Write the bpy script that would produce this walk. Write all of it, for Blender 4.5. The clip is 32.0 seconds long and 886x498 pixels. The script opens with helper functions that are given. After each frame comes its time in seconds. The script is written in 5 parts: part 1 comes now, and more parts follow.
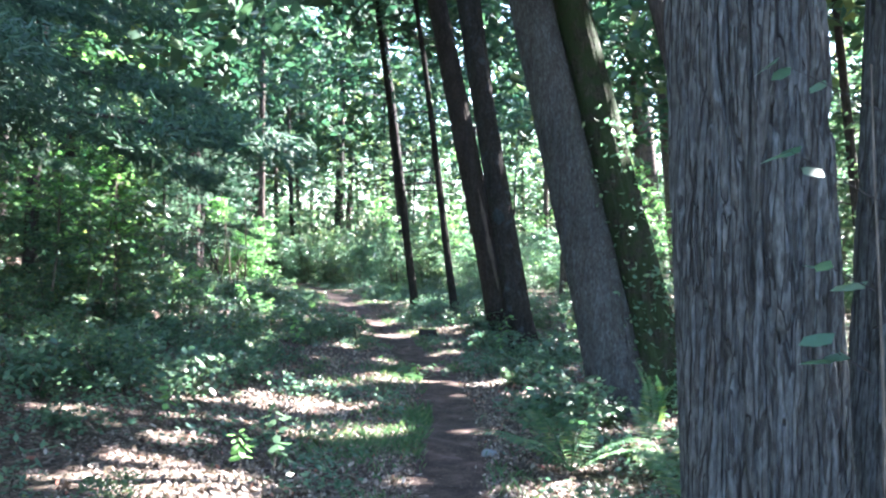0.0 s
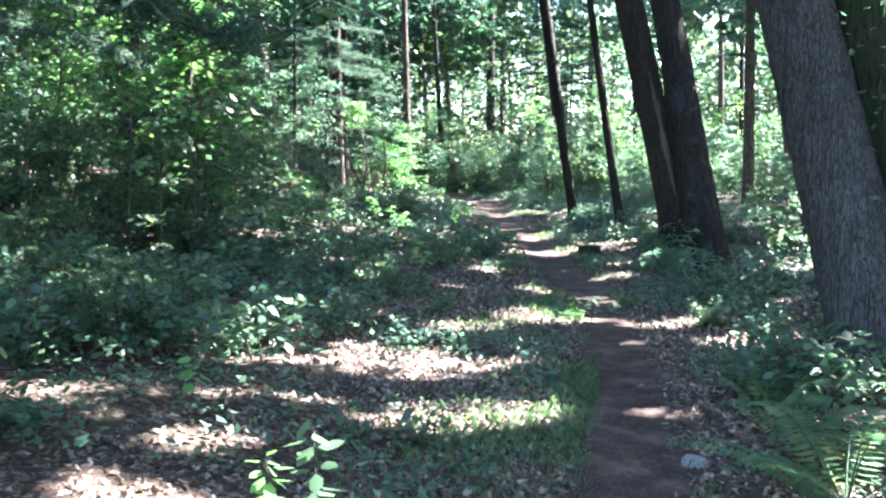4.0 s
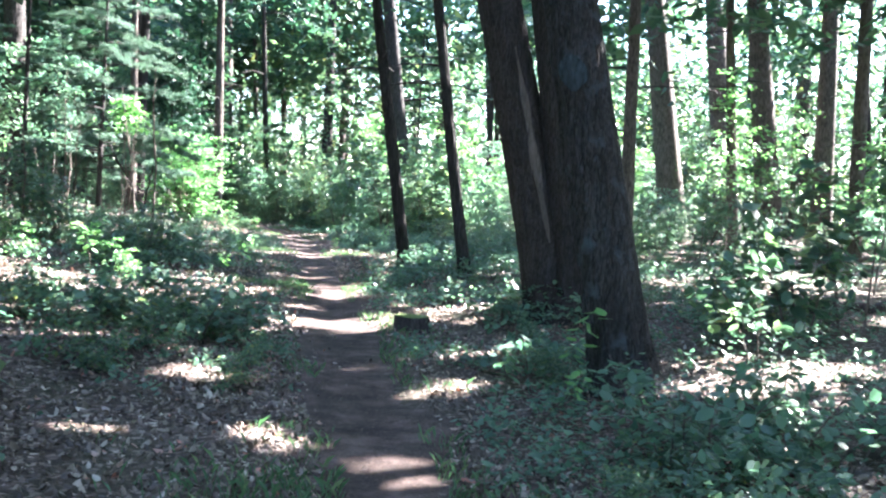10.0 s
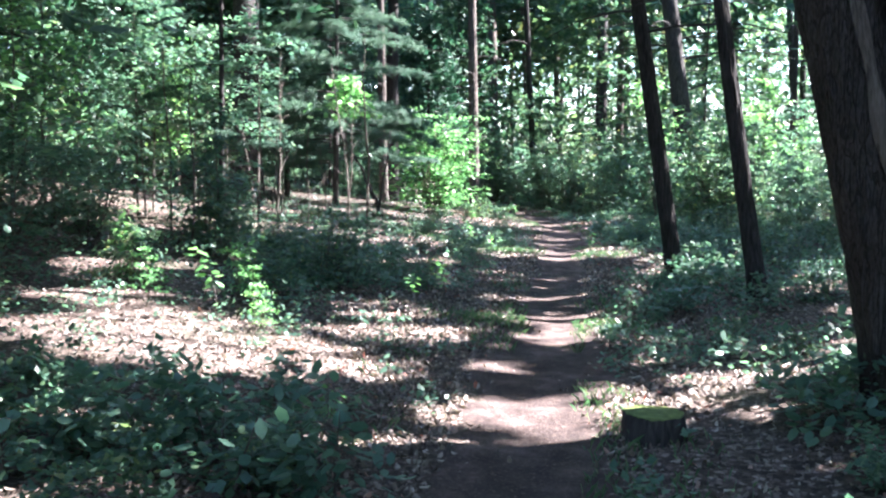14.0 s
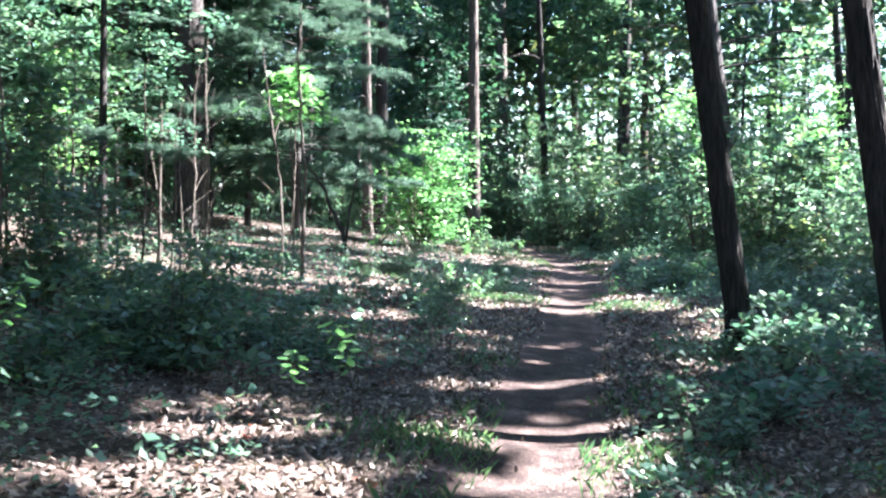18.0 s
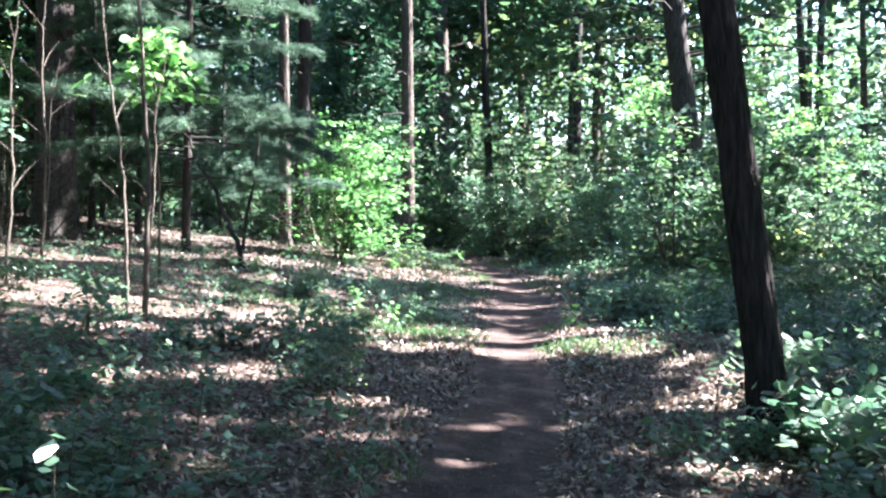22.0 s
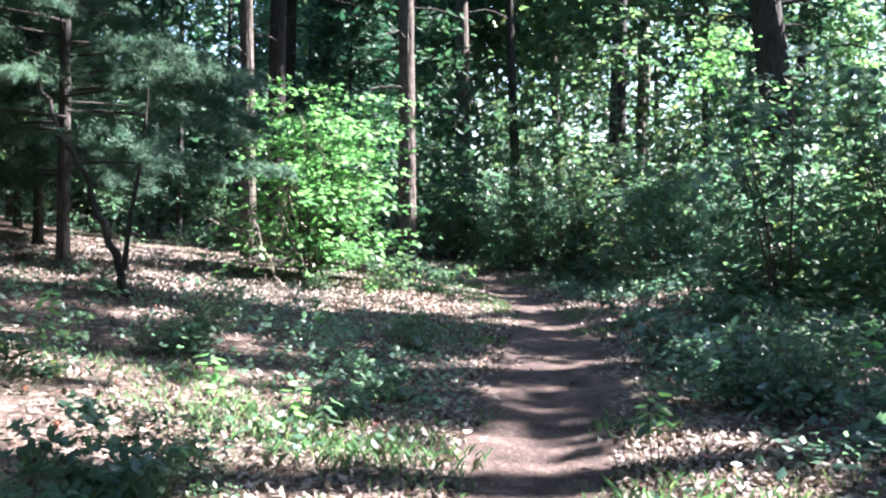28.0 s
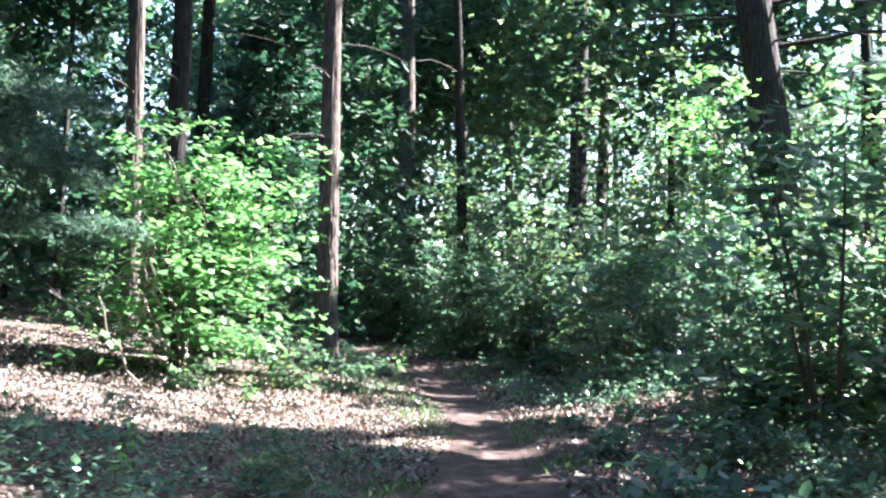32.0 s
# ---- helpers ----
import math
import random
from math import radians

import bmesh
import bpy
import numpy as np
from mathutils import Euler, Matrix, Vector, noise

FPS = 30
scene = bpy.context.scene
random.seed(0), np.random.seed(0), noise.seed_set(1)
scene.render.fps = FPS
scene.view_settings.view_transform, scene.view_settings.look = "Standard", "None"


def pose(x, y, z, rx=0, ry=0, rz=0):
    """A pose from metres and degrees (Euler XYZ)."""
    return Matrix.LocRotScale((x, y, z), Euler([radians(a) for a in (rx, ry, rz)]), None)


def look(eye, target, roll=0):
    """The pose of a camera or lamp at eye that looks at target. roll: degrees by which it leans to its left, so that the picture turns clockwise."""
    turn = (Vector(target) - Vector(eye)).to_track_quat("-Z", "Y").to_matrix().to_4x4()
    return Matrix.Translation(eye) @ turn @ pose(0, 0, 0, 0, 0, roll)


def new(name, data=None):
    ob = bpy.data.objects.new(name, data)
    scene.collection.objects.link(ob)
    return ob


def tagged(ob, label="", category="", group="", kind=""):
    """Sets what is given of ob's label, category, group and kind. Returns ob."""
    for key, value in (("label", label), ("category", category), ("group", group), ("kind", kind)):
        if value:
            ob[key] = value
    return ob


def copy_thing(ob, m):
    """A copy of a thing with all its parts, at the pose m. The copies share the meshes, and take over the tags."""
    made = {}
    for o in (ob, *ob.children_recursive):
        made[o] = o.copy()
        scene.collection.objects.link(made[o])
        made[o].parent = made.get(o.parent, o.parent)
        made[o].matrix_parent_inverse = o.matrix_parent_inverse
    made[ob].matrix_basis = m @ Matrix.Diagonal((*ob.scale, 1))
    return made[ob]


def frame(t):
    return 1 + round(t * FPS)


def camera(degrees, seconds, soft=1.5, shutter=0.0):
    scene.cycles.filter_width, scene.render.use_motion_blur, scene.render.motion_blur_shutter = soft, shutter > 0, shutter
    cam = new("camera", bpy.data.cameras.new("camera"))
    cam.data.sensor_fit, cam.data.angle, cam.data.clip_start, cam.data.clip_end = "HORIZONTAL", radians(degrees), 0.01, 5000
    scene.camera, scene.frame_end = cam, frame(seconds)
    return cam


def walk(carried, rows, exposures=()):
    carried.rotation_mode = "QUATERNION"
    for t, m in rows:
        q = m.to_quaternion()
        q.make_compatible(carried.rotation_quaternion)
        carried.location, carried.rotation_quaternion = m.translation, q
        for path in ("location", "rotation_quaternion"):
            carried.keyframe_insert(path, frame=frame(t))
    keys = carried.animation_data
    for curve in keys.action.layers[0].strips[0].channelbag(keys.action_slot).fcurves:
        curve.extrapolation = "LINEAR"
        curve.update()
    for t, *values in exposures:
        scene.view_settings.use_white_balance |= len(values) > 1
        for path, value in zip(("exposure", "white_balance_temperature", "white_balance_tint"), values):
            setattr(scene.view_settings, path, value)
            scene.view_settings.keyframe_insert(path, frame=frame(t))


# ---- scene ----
cam = camera(50.0, 32.0, 2.3)
PATH = [
    (0, (2.451, 6.078, 1.775), (1.832, 10.029, 1.797), 2.5),
    (0.5, (2.397, 6.348, 1.768), (1.663, 10.278, 1.646), 2.7),
    (1, (2.221, 6.695, 1.737), (1.541, 10.63, 1.515), 3.0),
    (1.5, (2.134, 7.086, 1.672), (1.34, 11.0, 1.44), 1.9),
    (2, (2.121, 7.46, 1.657), (1.079, 11.302, 1.269), 0.8),
    (2.5, (2.04, 7.921, 1.683), (0.951, 11.727, 1.11), -2.3),
    (3, (1.995, 8.519, 1.661), (1.077, 12.378, 1.144), -0.9),
    (3.5, (1.969, 8.944, 1.711), (0.867, 12.77, 1.33), 0.0),
    (5.5, (1.285, 10.712, 1.475), (-0.073, 14.453, 1.07), 1.4),
    (6, (1.132, 11.341, 1.469), (0.238, 15.219, 1.069), 2.1),
    (6.5, (1.201, 12.035, 1.437), (0.393, 15.934, 1.053), 3.6),
    (7, (1.166, 12.523, 1.402), (0.34, 16.417, 1.011), 3.6),
    (7.5, (1.065, 13.071, 1.463), (0.352, 16.99, 1.104), 2.3),
    (8, (1.101, 13.667, 1.499), (0.255, 17.562, 1.159), 2.0),
    (8.5, (1.091, 14.134, 1.493), (0.16, 18.006, 1.118), 1.6),
    (9, (1.007, 14.744, 1.523), (0.277, 18.664, 1.211), 3.6),
    (9.5, (1.096, 15.428, 1.527), (0.447, 19.37, 1.34), 5.3),
    (10, (1.047, 15.968, 1.471), (0.394, 19.909, 1.26), 3.8),
    (10.5, (0.959, 16.575, 1.551), (0.402, 20.522, 1.223), 2.6),
    (11, (1.01, 17.18, 1.603), (0.377, 21.119, 1.311), 1.5),
    (11.5, (0.948, 17.71, 1.571), (0.216, 21.632, 1.279), 2.4),
    (12, (0.825, 18.335, 1.616), (-0.041, 22.223, 1.247), 0.9),
    (12.5, (0.866, 18.917, 1.678), (-0.266, 22.734, 1.289), 2.7),
    (13, (0.779, 19.376, 1.651), (-0.669, 23.084, 1.26), 1.1),
    (13.5, (0.597, 19.879, 1.672), (-0.941, 23.552, 1.293), 0.7),
    (14, (0.515, 20.41, 1.722), (-1.292, 23.959, 1.349), 1.0),
    (14.5, (0.38, 20.826, 1.692), (-1.572, 24.294, 1.292), 2.2),
    (15, (0.149, 21.35, 1.762), (-1.721, 24.868, 1.406), 2.3),
    (15.5, (0.047, 21.921, 1.835), (-1.811, 25.458, 1.625), 2.5),
    (17.5, (-0.751, 24.45, 1.42), (-2.764, 27.9, 1.209), 2.2),
    (17.8, (-0.943, 24.745, 1.414), (-2.868, 28.243, 1.174), 2.2),
    (18, (-0.997, 24.941, 1.425), (-2.884, 28.461, 1.207), 1.5),
    (18.5, (-1.189, 25.385, 1.469), (-3.161, 28.859, 1.259), 1.9),
    (19, (-1.484, 25.773, 1.476), (-3.45, 29.248, 1.234), 1.3),
    (19.5, (-1.703, 26.123, 1.452), (-3.618, 29.628, 1.23), 1.5),
    (20, (-1.849, 26.537, 1.466), (-3.699, 30.078, 1.283), 2.5),
    (20.5, (-1.99, 26.88, 1.446), (-3.585, 30.547, 1.384), 2.6),
    (21, (-2.072, 27.272, 1.376), (-3.555, 30.986, 1.329), 0.2),
    (21.5, (-2.123, 27.699, 1.386), (-3.807, 31.326, 1.266), 1.5),
    (22, (-2.132, 28.035, 1.417), (-3.825, 31.654, 1.227), 1.7),
    (22.5, (-2.189, 28.454, 1.423), (-3.918, 32.052, 1.167), 1.1),
    (23, (-2.318, 28.792, 1.450), (-4.253, 32.284, 1.195), 1.8),
    (23.5, (-2.431, 29.009, 1.536), (-4.394, 32.482, 1.245), 0.9),
    (24, (-2.561, 29.349, 1.551), (-4.527, 32.821, 1.260), 1.1),
    (24.5, (-2.707, 29.698, 1.558), (-4.708, 33.150, 1.277), 2.1),
    (25, (-2.909, 30.187, 1.581), (-4.749, 33.723, 1.246), -0.1),
    (25.5, (-2.978, 30.592, 1.542), (-4.927, 34.074, 1.257), 1.9),
    (27.5, (-3.871, 32.702, 1.343), (-5.901, 36.142, 1.135), 1.1),
    (28, (-3.985, 33.051, 1.290), (-5.805, 36.609, 1.126), 1.6),
    (28.5, (-4.082, 33.579, 1.240), (-6.030, 37.069, 1.071), 2.4),
    (29, (-4.219, 33.868, 1.241), (-6.236, 37.314, 0.988), 3.3),
    (29.5, (-4.319, 34.215, 1.237), (-6.308, 37.677, 0.999), 1.8),
    (30, (-4.4, 34.611, 1.317), (-6.317, 38.112, 1.059), 2.2),
    (30.5, (-4.678, 34.874, 1.318), (-6.497, 38.424, 1.026), 1.4),
    (31, (-4.758, 35.124, 1.341), (-6.523, 38.708, 1.15), 1.1),
    (31.5, (-4.884, 35.627, 1.353), (-6.63, 39.226, 1.329), 3.0),
    (32, (-5.044, 36.051, 1.327), (-6.704, 39.688, 1.484), 2.7),
]
walk(cam, [(t, look(eye, target, roll)) for t, eye, target, roll in PATH], [(0, 4.53, 5900, 14), (3, 4.5, 5900, 14), (6, 4.6, 5850, 14), (10, 4.7, 5850, 14), (12, 4.52, 5850, 15), (13.5, 4.18, 5750, 16), (15, 3.78, 5700, 16), (19, 4.14, 5750, 15), (23, 3.9, 5900, 17), (28, 3.58, 5900, 16), (30, 3.38, 5900, 14), (32, 3.82, 5900, 16)])

# ---- world, sun ----
SUN_DIR = Vector((0.73, 0.68, 0.98)).normalized()      # towards the sun
world = bpy.data.worlds.new("sky")
scene.world = world
world.use_nodes = True
wn = world.node_tree
sky = wn.nodes.new("ShaderNodeTexSky")
sky.sky_type = "NISHITA"
sky.sun_disc = False
sky.sun_elevation = math.asin(SUN_DIR.z)
sky.sun_rotation = math.atan2(SUN_DIR.x, SUN_DIR.y)
wn.links.new(sky.outputs[0], wn.nodes["Background"].inputs[0])
wn.nodes["Background"].inputs[1].default_value = 0.075
sun = new("sun", bpy.data.lights.new("sun", "SUN"))
sun.data.energy = 4.6
sun.data.angle = radians(0.55)
sun.data.color = (1.0, 0.93, 0.82)
sun.matrix_world = look(SUN_DIR * 60, (0, 0, 0))

# ---- numeric helpers ----
rng = np.random.default_rng(7)


def hash3(ix, iy, iz):
    h = (ix * 374761393 + iy * 668265263 + iz * 2147483647 + 12345) & 0xFFFFFFFF
    h = ((h ^ (h >> 13)) * 1274126177) & 0xFFFFFFFF
    h = h ^ (h >> 16)
    return (h & 0xFFFFFF) / float(0xFFFFFF)


def vnoise(x, y, z=0.0):
    """Smooth value noise in 0..1 for arrays."""
    x, y, z = np.broadcast_arrays(np.asarray(x, float), np.asarray(y, float), np.asarray(z, float))
    fx, fy, fz = np.floor(x), np.floor(y), np.floor(z)
    u, v, w = x - fx, y - fy, z - fz
    u, v, w = u * u * (3 - 2 * u), v * v * (3 - 2 * v), w * w * (3 - 2 * w)
    ix, iy, iz = fx.astype(np.int64), fy.astype(np.int64), fz.astype(np.int64)
    out = 0.0
    for a in (0, 1):
        for b in (0, 1):
            for c in (0, 1):
                out = out + hash3(ix + a, iy + b, iz + c) * (u if a else 1 - u) * (v if b else 1 - v) * (w if c else 1 - w)
    return out


TRAIL = np.array([(2.6, -6.0), (2.4, 2.0), (2.0, 8.0), (1.5, 13.0), (1.0, 16.6), (0.5, 19.0), (-0.1, 21.3), (-1.2, 24.6), (-2.1, 27.2), (-3.4, 31.0), (-4.0, 32.6), (-4.8, 35.3), (-5.7, 37.4), (-6.7, 40.5), (-7.5, 42.5), (-8.6, 44.9), (-10.5, 48.2), (-13.8, 52.4), (-19.0, 57.0), (-30.0, 62.0)])


def trail_at(x, y):
    """Signed distance from the trail (right positive)."""
    p = np.stack([np.asarray(x, float), np.asarray(y, float)], -1)
    best = np.full(p.shape[:-1], 1e9)
    sign = np.ones(p.shape[:-1])
    for a, b in zip(TRAIL[:-1], TRAIL[1:]):
        d = b - a
        s = np.clip(((p - a) @ d) / (d @ d), 0, 1)
        q = p - (a + s[..., None] * d)
        r = np.hypot(q[..., 0], q[..., 1])
        nearer = r < best
        sign = np.where(nearer, np.sign(d[1] * q[..., 0] - d[0] * q[..., 1]), sign)
        best = np.where(nearer, r, best)
    return best * sign


def ground_z(x, y):
    d = trail_at(x, y)
    a = np.abs(d)
    left = 0.095 * np.clip(a - 1.1, 0, 14.0) + 0.03 * np.clip(a - 15, 0, 60)
    right = 0.085 * np.clip(a - 1.3, 0, 5.0) + 0.02 * np.clip(a - 6.3, 0, 60)
    bank = np.where(d < 0, left, right)
    dip = -0.07 * np.exp(-(a / 0.55) ** 2)
    lumps = 0.16 * (vnoise(np.asarray(x) / 2.3, np.asarray(y) / 2.3) - 0.5) * np.clip(a / 1.5, 0.25, 1)
    fine = 0.05 * (vnoise(np.asarray(x) / 0.5, np.asarray(y) / 0.5, 3.0) - 0.5)
    return bank + dip + lumps + fine


def gz(x, y):
    return float(ground_z(np.array([x]), np.array([y]))[0])


# ---- mesh helpers ----
def raw_mesh(name, verts, faces, smooth=False):
    """A mesh from an N x 3 array and an M x K array of corners."""
    verts, faces = np.asarray(verts, np.float32), np.asarray(faces, np.int32)
    me = bpy.data.meshes.new(name)
    m, k = faces.shape
    me.vertices.add(len(verts))
    me.vertices.foreach_set("co", verts.ravel())
    me.loops.add(m * k)
    me.loops.foreach_set("vertex_index", faces.ravel())
    me.polygons.add(m)
    me.polygons.foreach_set("loop_start", np.arange(0, m * k, k, dtype=np.int32))
    me.polygons.foreach_set("loop_total", np.full(m, k, np.int32))
    if smooth:
        me.polygons.foreach_set("use_smooth", np.ones(m, bool))
    me.update(calc_edges=True)
    return me


def put(name, me, mat, parent=None, label="", at=None):
    if mat is not None and not me.materials:
        me.materials.append(mat)
    ob = new(name, me)
    if parent is not None:
        ob.parent = parent
    if at is not None:
        ob.matrix_basis = at
    if label:
        ob["label"] = label
    return ob


def part(name, verts, faces, mat, parent=None, label="", smooth=False):
    return put(name, raw_mesh(name, verts, faces, smooth), mat, parent, label)


def thing(name, x, y, z, label, category, group="", rz=0.0, scale=1.0):
    ob = new(name)
    ob.empty_display_size = 0.2
    ob.matrix_basis = pose(x, y, z, 0, 0, rz) @ Matrix.Scale(scale, 4)
    return tagged(ob, label, category, group)


def tube(points, radii, n=7):
    """A tapering tube along points."""
    p = np.asarray(points, float)
    r = np.broadcast_to(np.asarray(radii, float), (len(p),))
    t = np.gradient(p, axis=0)
    t /= np.linalg.norm(t, axis=1)[:, None] + 1e-9
    ref = np.array([0.0, 0.0, 1.0]) if abs(t[:, 2]).mean() < 0.8 else np.array([1.0, 0.0, 0.0])
    u = np.cross(t, ref)
    u /= np.linalg.norm(u, axis=1)[:, None] + 1e-9
    v = np.cross(t, u)
    a = np.linspace(0, 2 * math.pi, n, endpoint=False)
    ring = p[:, None] + r[:, None, None] * (np.cos(a)[None, :, None] * u[:, None] + np.sin(a)[None, :, None] * v[:, None])
    i, j = np.meshgrid(np.arange(len(p) - 1), np.arange(n), indexing="ij")
    k = (j + 1) % n
    f = np.stack([i * n + j, i * n + k, (i + 1) * n + k, (i + 1) * n + j], -1).reshape(-1, 4)
    return ring.reshape(-1, 3), f


def merge(pieces):
    vs, fs, n = [], [], 0
    for v, f in pieces:
        vs.append(v)
        fs.append(f + n)
        n += len(v)
    return np.concatenate(vs), np.concatenate(fs)


def leaves(centres, size, tilt=0.5, aspect=0.55, fine=False, fold=0.18, ways=None, gen=None):
    """Folded leaves at centres. Kites of two triangles, or six-cornered blades when fine. Returns verts, faces."""
    gen = gen or rng
    c = np.asarray(centres, float)
    n = len(c)
    s = np.broadcast_to(np.asarray(size, float), (n,)) * gen.uniform(0.7, 1.25, n)
    az = gen.uniform(0, 2 * math.pi, n) if ways is None else ways
    dip = gen.normal(-0.25, tilt, n)
    along = np.stack([np.cos(az) * np.cos(dip), np.sin(az) * np.cos(dip), np.sin(dip)], -1)
    side = np.stack([-np.sin(az), np.cos(az), np.zeros(n)], -1)
    roll = gen.normal(0, tilt, n)
    up = np.cross(along, side)
    sd = side * np.cos(roll)[:, None] + up * np.sin(roll)[:, None]
    nr = np.cross(along, sd)
    s = s[:, None]
    if not fine:
        v = np.stack([c - along * s * 0.5, c + sd * s * aspect * 0.5 - nr * s * fold * 0.5 - along * s * 0.05, c + along * s * 0.5, c - sd * s * aspect * 0.5 - nr * s * fold * 0.5 - along * s * 0.05], 1)
        b = 4 * np.arange(n)[:, None]
        f = np.concatenate([b + [[0, 1, 2]], b + [[0, 2, 3]]], 1).reshape(-1, 3)
    else:
        w = sd * s * aspect * 0.5
        d = nr * s * fold * 0.5
        v = np.stack([c - along * s * 0.5, c + w * 0.85 - d - along * s * 0.25, c + w * 0.8 - d + along * s * 0.18, c + along * s * 0.5 - nr * s * 0.12, c - w * 0.8 - d + along * s * 0.18, c - w * 0.85 - d - along * s * 0.25], 1)
        b = 6 * np.arange(n)[:, None]
        f = np.concatenate([b + [[0, 1, 2, 3]], b + [[0, 3, 4, 5]]], 1).reshape(-1, 4)
    return v.reshape(-1, 3), f


# ---- materials ----
def mat_base(name):
    m = bpy.data.materials.new(name)
    m.use_nodes = True
    nt = m.node_tree
    return m, nt, nt.nodes["Principled BSDF"]


def node(nt, kind, **values):
    n = nt.nodes.new(kind)
    for key, v in values.items():
        n.inputs[key.replace("_", " ")].default_value = v
    return n


def ramp(nt, fac, stops):
    r = nt.nodes.new("ShaderNodeValToRGB")
    while len(r.color_ramp.elements) < len(stops):
        r.color_ramp.elements.new(0.5)
    for e, (p, c) in zip(r.color_ramp.elements, stops):
        e.position, e.color = p, (*c, 1)
    nt.links.new(fac, r.inputs[0])
    return r.outputs[0]


def blend(nt, fac, a, b, kind="MIX"):
    m = nt.nodes.new("ShaderNodeMix")
    m.data_type, m.blend_type = "RGBA", kind
    for sock, v in ((m.inputs[0], fac), (m.inputs[6], a), (m.inputs[7], b)):
        if hasattr(v, "is_linked"):
            nt.links.new(v, sock)
        else:
            sock.default_value = v if isinstance(v, float) else (*v, 1)
    return m.outputs[2]


def noise_tex(nt, scale, detail=4.0, stretch=None, coord="Object"):
    tc = nt.nodes.new("ShaderNodeTexCoord")
    mp = nt.nodes.new("ShaderNodeMapping")
    mp.inputs["Scale"].default_value = stretch or (1, 1, 1)
    nt.links.new(tc.outputs[coord], mp.inputs[0])
    n = node(nt, "ShaderNodeTexNoise", Scale=scale, Detail=detail, Roughness=0.6)
    nt.links.new(mp.outputs[0], n.inputs["Vector"])
    return n.outputs[0]


def bump(nt, bsdf, height, strength, distance):
    b = node(nt, "ShaderNodeBump", Strength=strength, Distance=distance)
    nt.links.new(height, b.inputs["Height"])
    nt.links.new(b.outputs[0], bsdf.inputs["Normal"])


def leaf_material(name, stops, through_light=0.4, rough=0.45):
    m, nt, b = mat_base(name)
    geo = nt.nodes.new("ShaderNodeNewGeometry")
    info = nt.nodes.new("ShaderNodeObjectInfo")
    col = ramp(nt, geo.outputs["Random Per Island"], stops)
    tint = ramp(nt, info.outputs["Random"], [(0, (0.82, 0.9, 0.9)), (1, (1.12, 1.06, 0.95))])
    col = blend(nt, 1.0, col, tint, "MULTIPLY")
    big = noise_tex(nt, 60.0, 2.0)
    col = blend(nt, 0.3, col, ramp(nt, big, [(0.3, (0.55, 0.6, 0.5)), (0.7, (1, 1, 1))]), "MULTIPLY")
    nt.links.new(col, b.inputs["Base Color"])
    b.inputs["Roughness"].default_value = rough
    b.inputs["Specular IOR Level"].default_value = 0.6
    tr = nt.nodes.new("ShaderNodeBsdfTranslucent")
    warm = blend(nt, 1.0, col, (1.8, 1.92, 1.5), "MULTIPLY")
    nt.links.new(warm, tr.inputs["Color"])
    mix = nt.nodes.new("ShaderNodeMixShader")
    mix.inputs[0].default_value = through_light
    nt.links.new(b.outputs[0], mix.inputs[1])
    nt.links.new(tr.outputs[0], mix.inputs[2])
    nt.links.new(mix.outputs[0], nt.nodes["Material Output"].inputs["Surface"])
    return m


def bark_material(name, light, dark, stretch=(9, 9, 1.2), moss=None, moss_at=0.6):
    m, nt, b = mat_base(name)
    ridges = noise_tex(nt, 3.0, 8.0, stretch)
    patch = noise_tex(nt, 2.2, 3.0)
    col = ramp(nt, ridges, [(0.32, dark), (0.52, tuple((a + c) / 2 for a, c in zip(light, dark))), (0.7, light)])
    col = blend(nt, 0.5, col, ramp(nt, patch, [(0.3, (0.6, 0.6, 0.6)), (0.7, (1.15, 1.12, 1.08))]), "MULTIPLY")
    if moss:
        mn = noise_tex(nt, 5.0, 5.0)
        col = blend(nt, ramp(nt, mn, [(moss_at - 0.06, (0, 0, 0)), (moss_at + 0.06, (1, 1, 1))]), col, moss)
    nt.links.new(col, b.inputs["Base Color"])
    b.inputs["Roughness"].default_value = 0.9
    b.inputs["Specular IOR Level"].default_value = 0.2
    bump(nt, b, ridges, 0.8, 0.02)
    return m


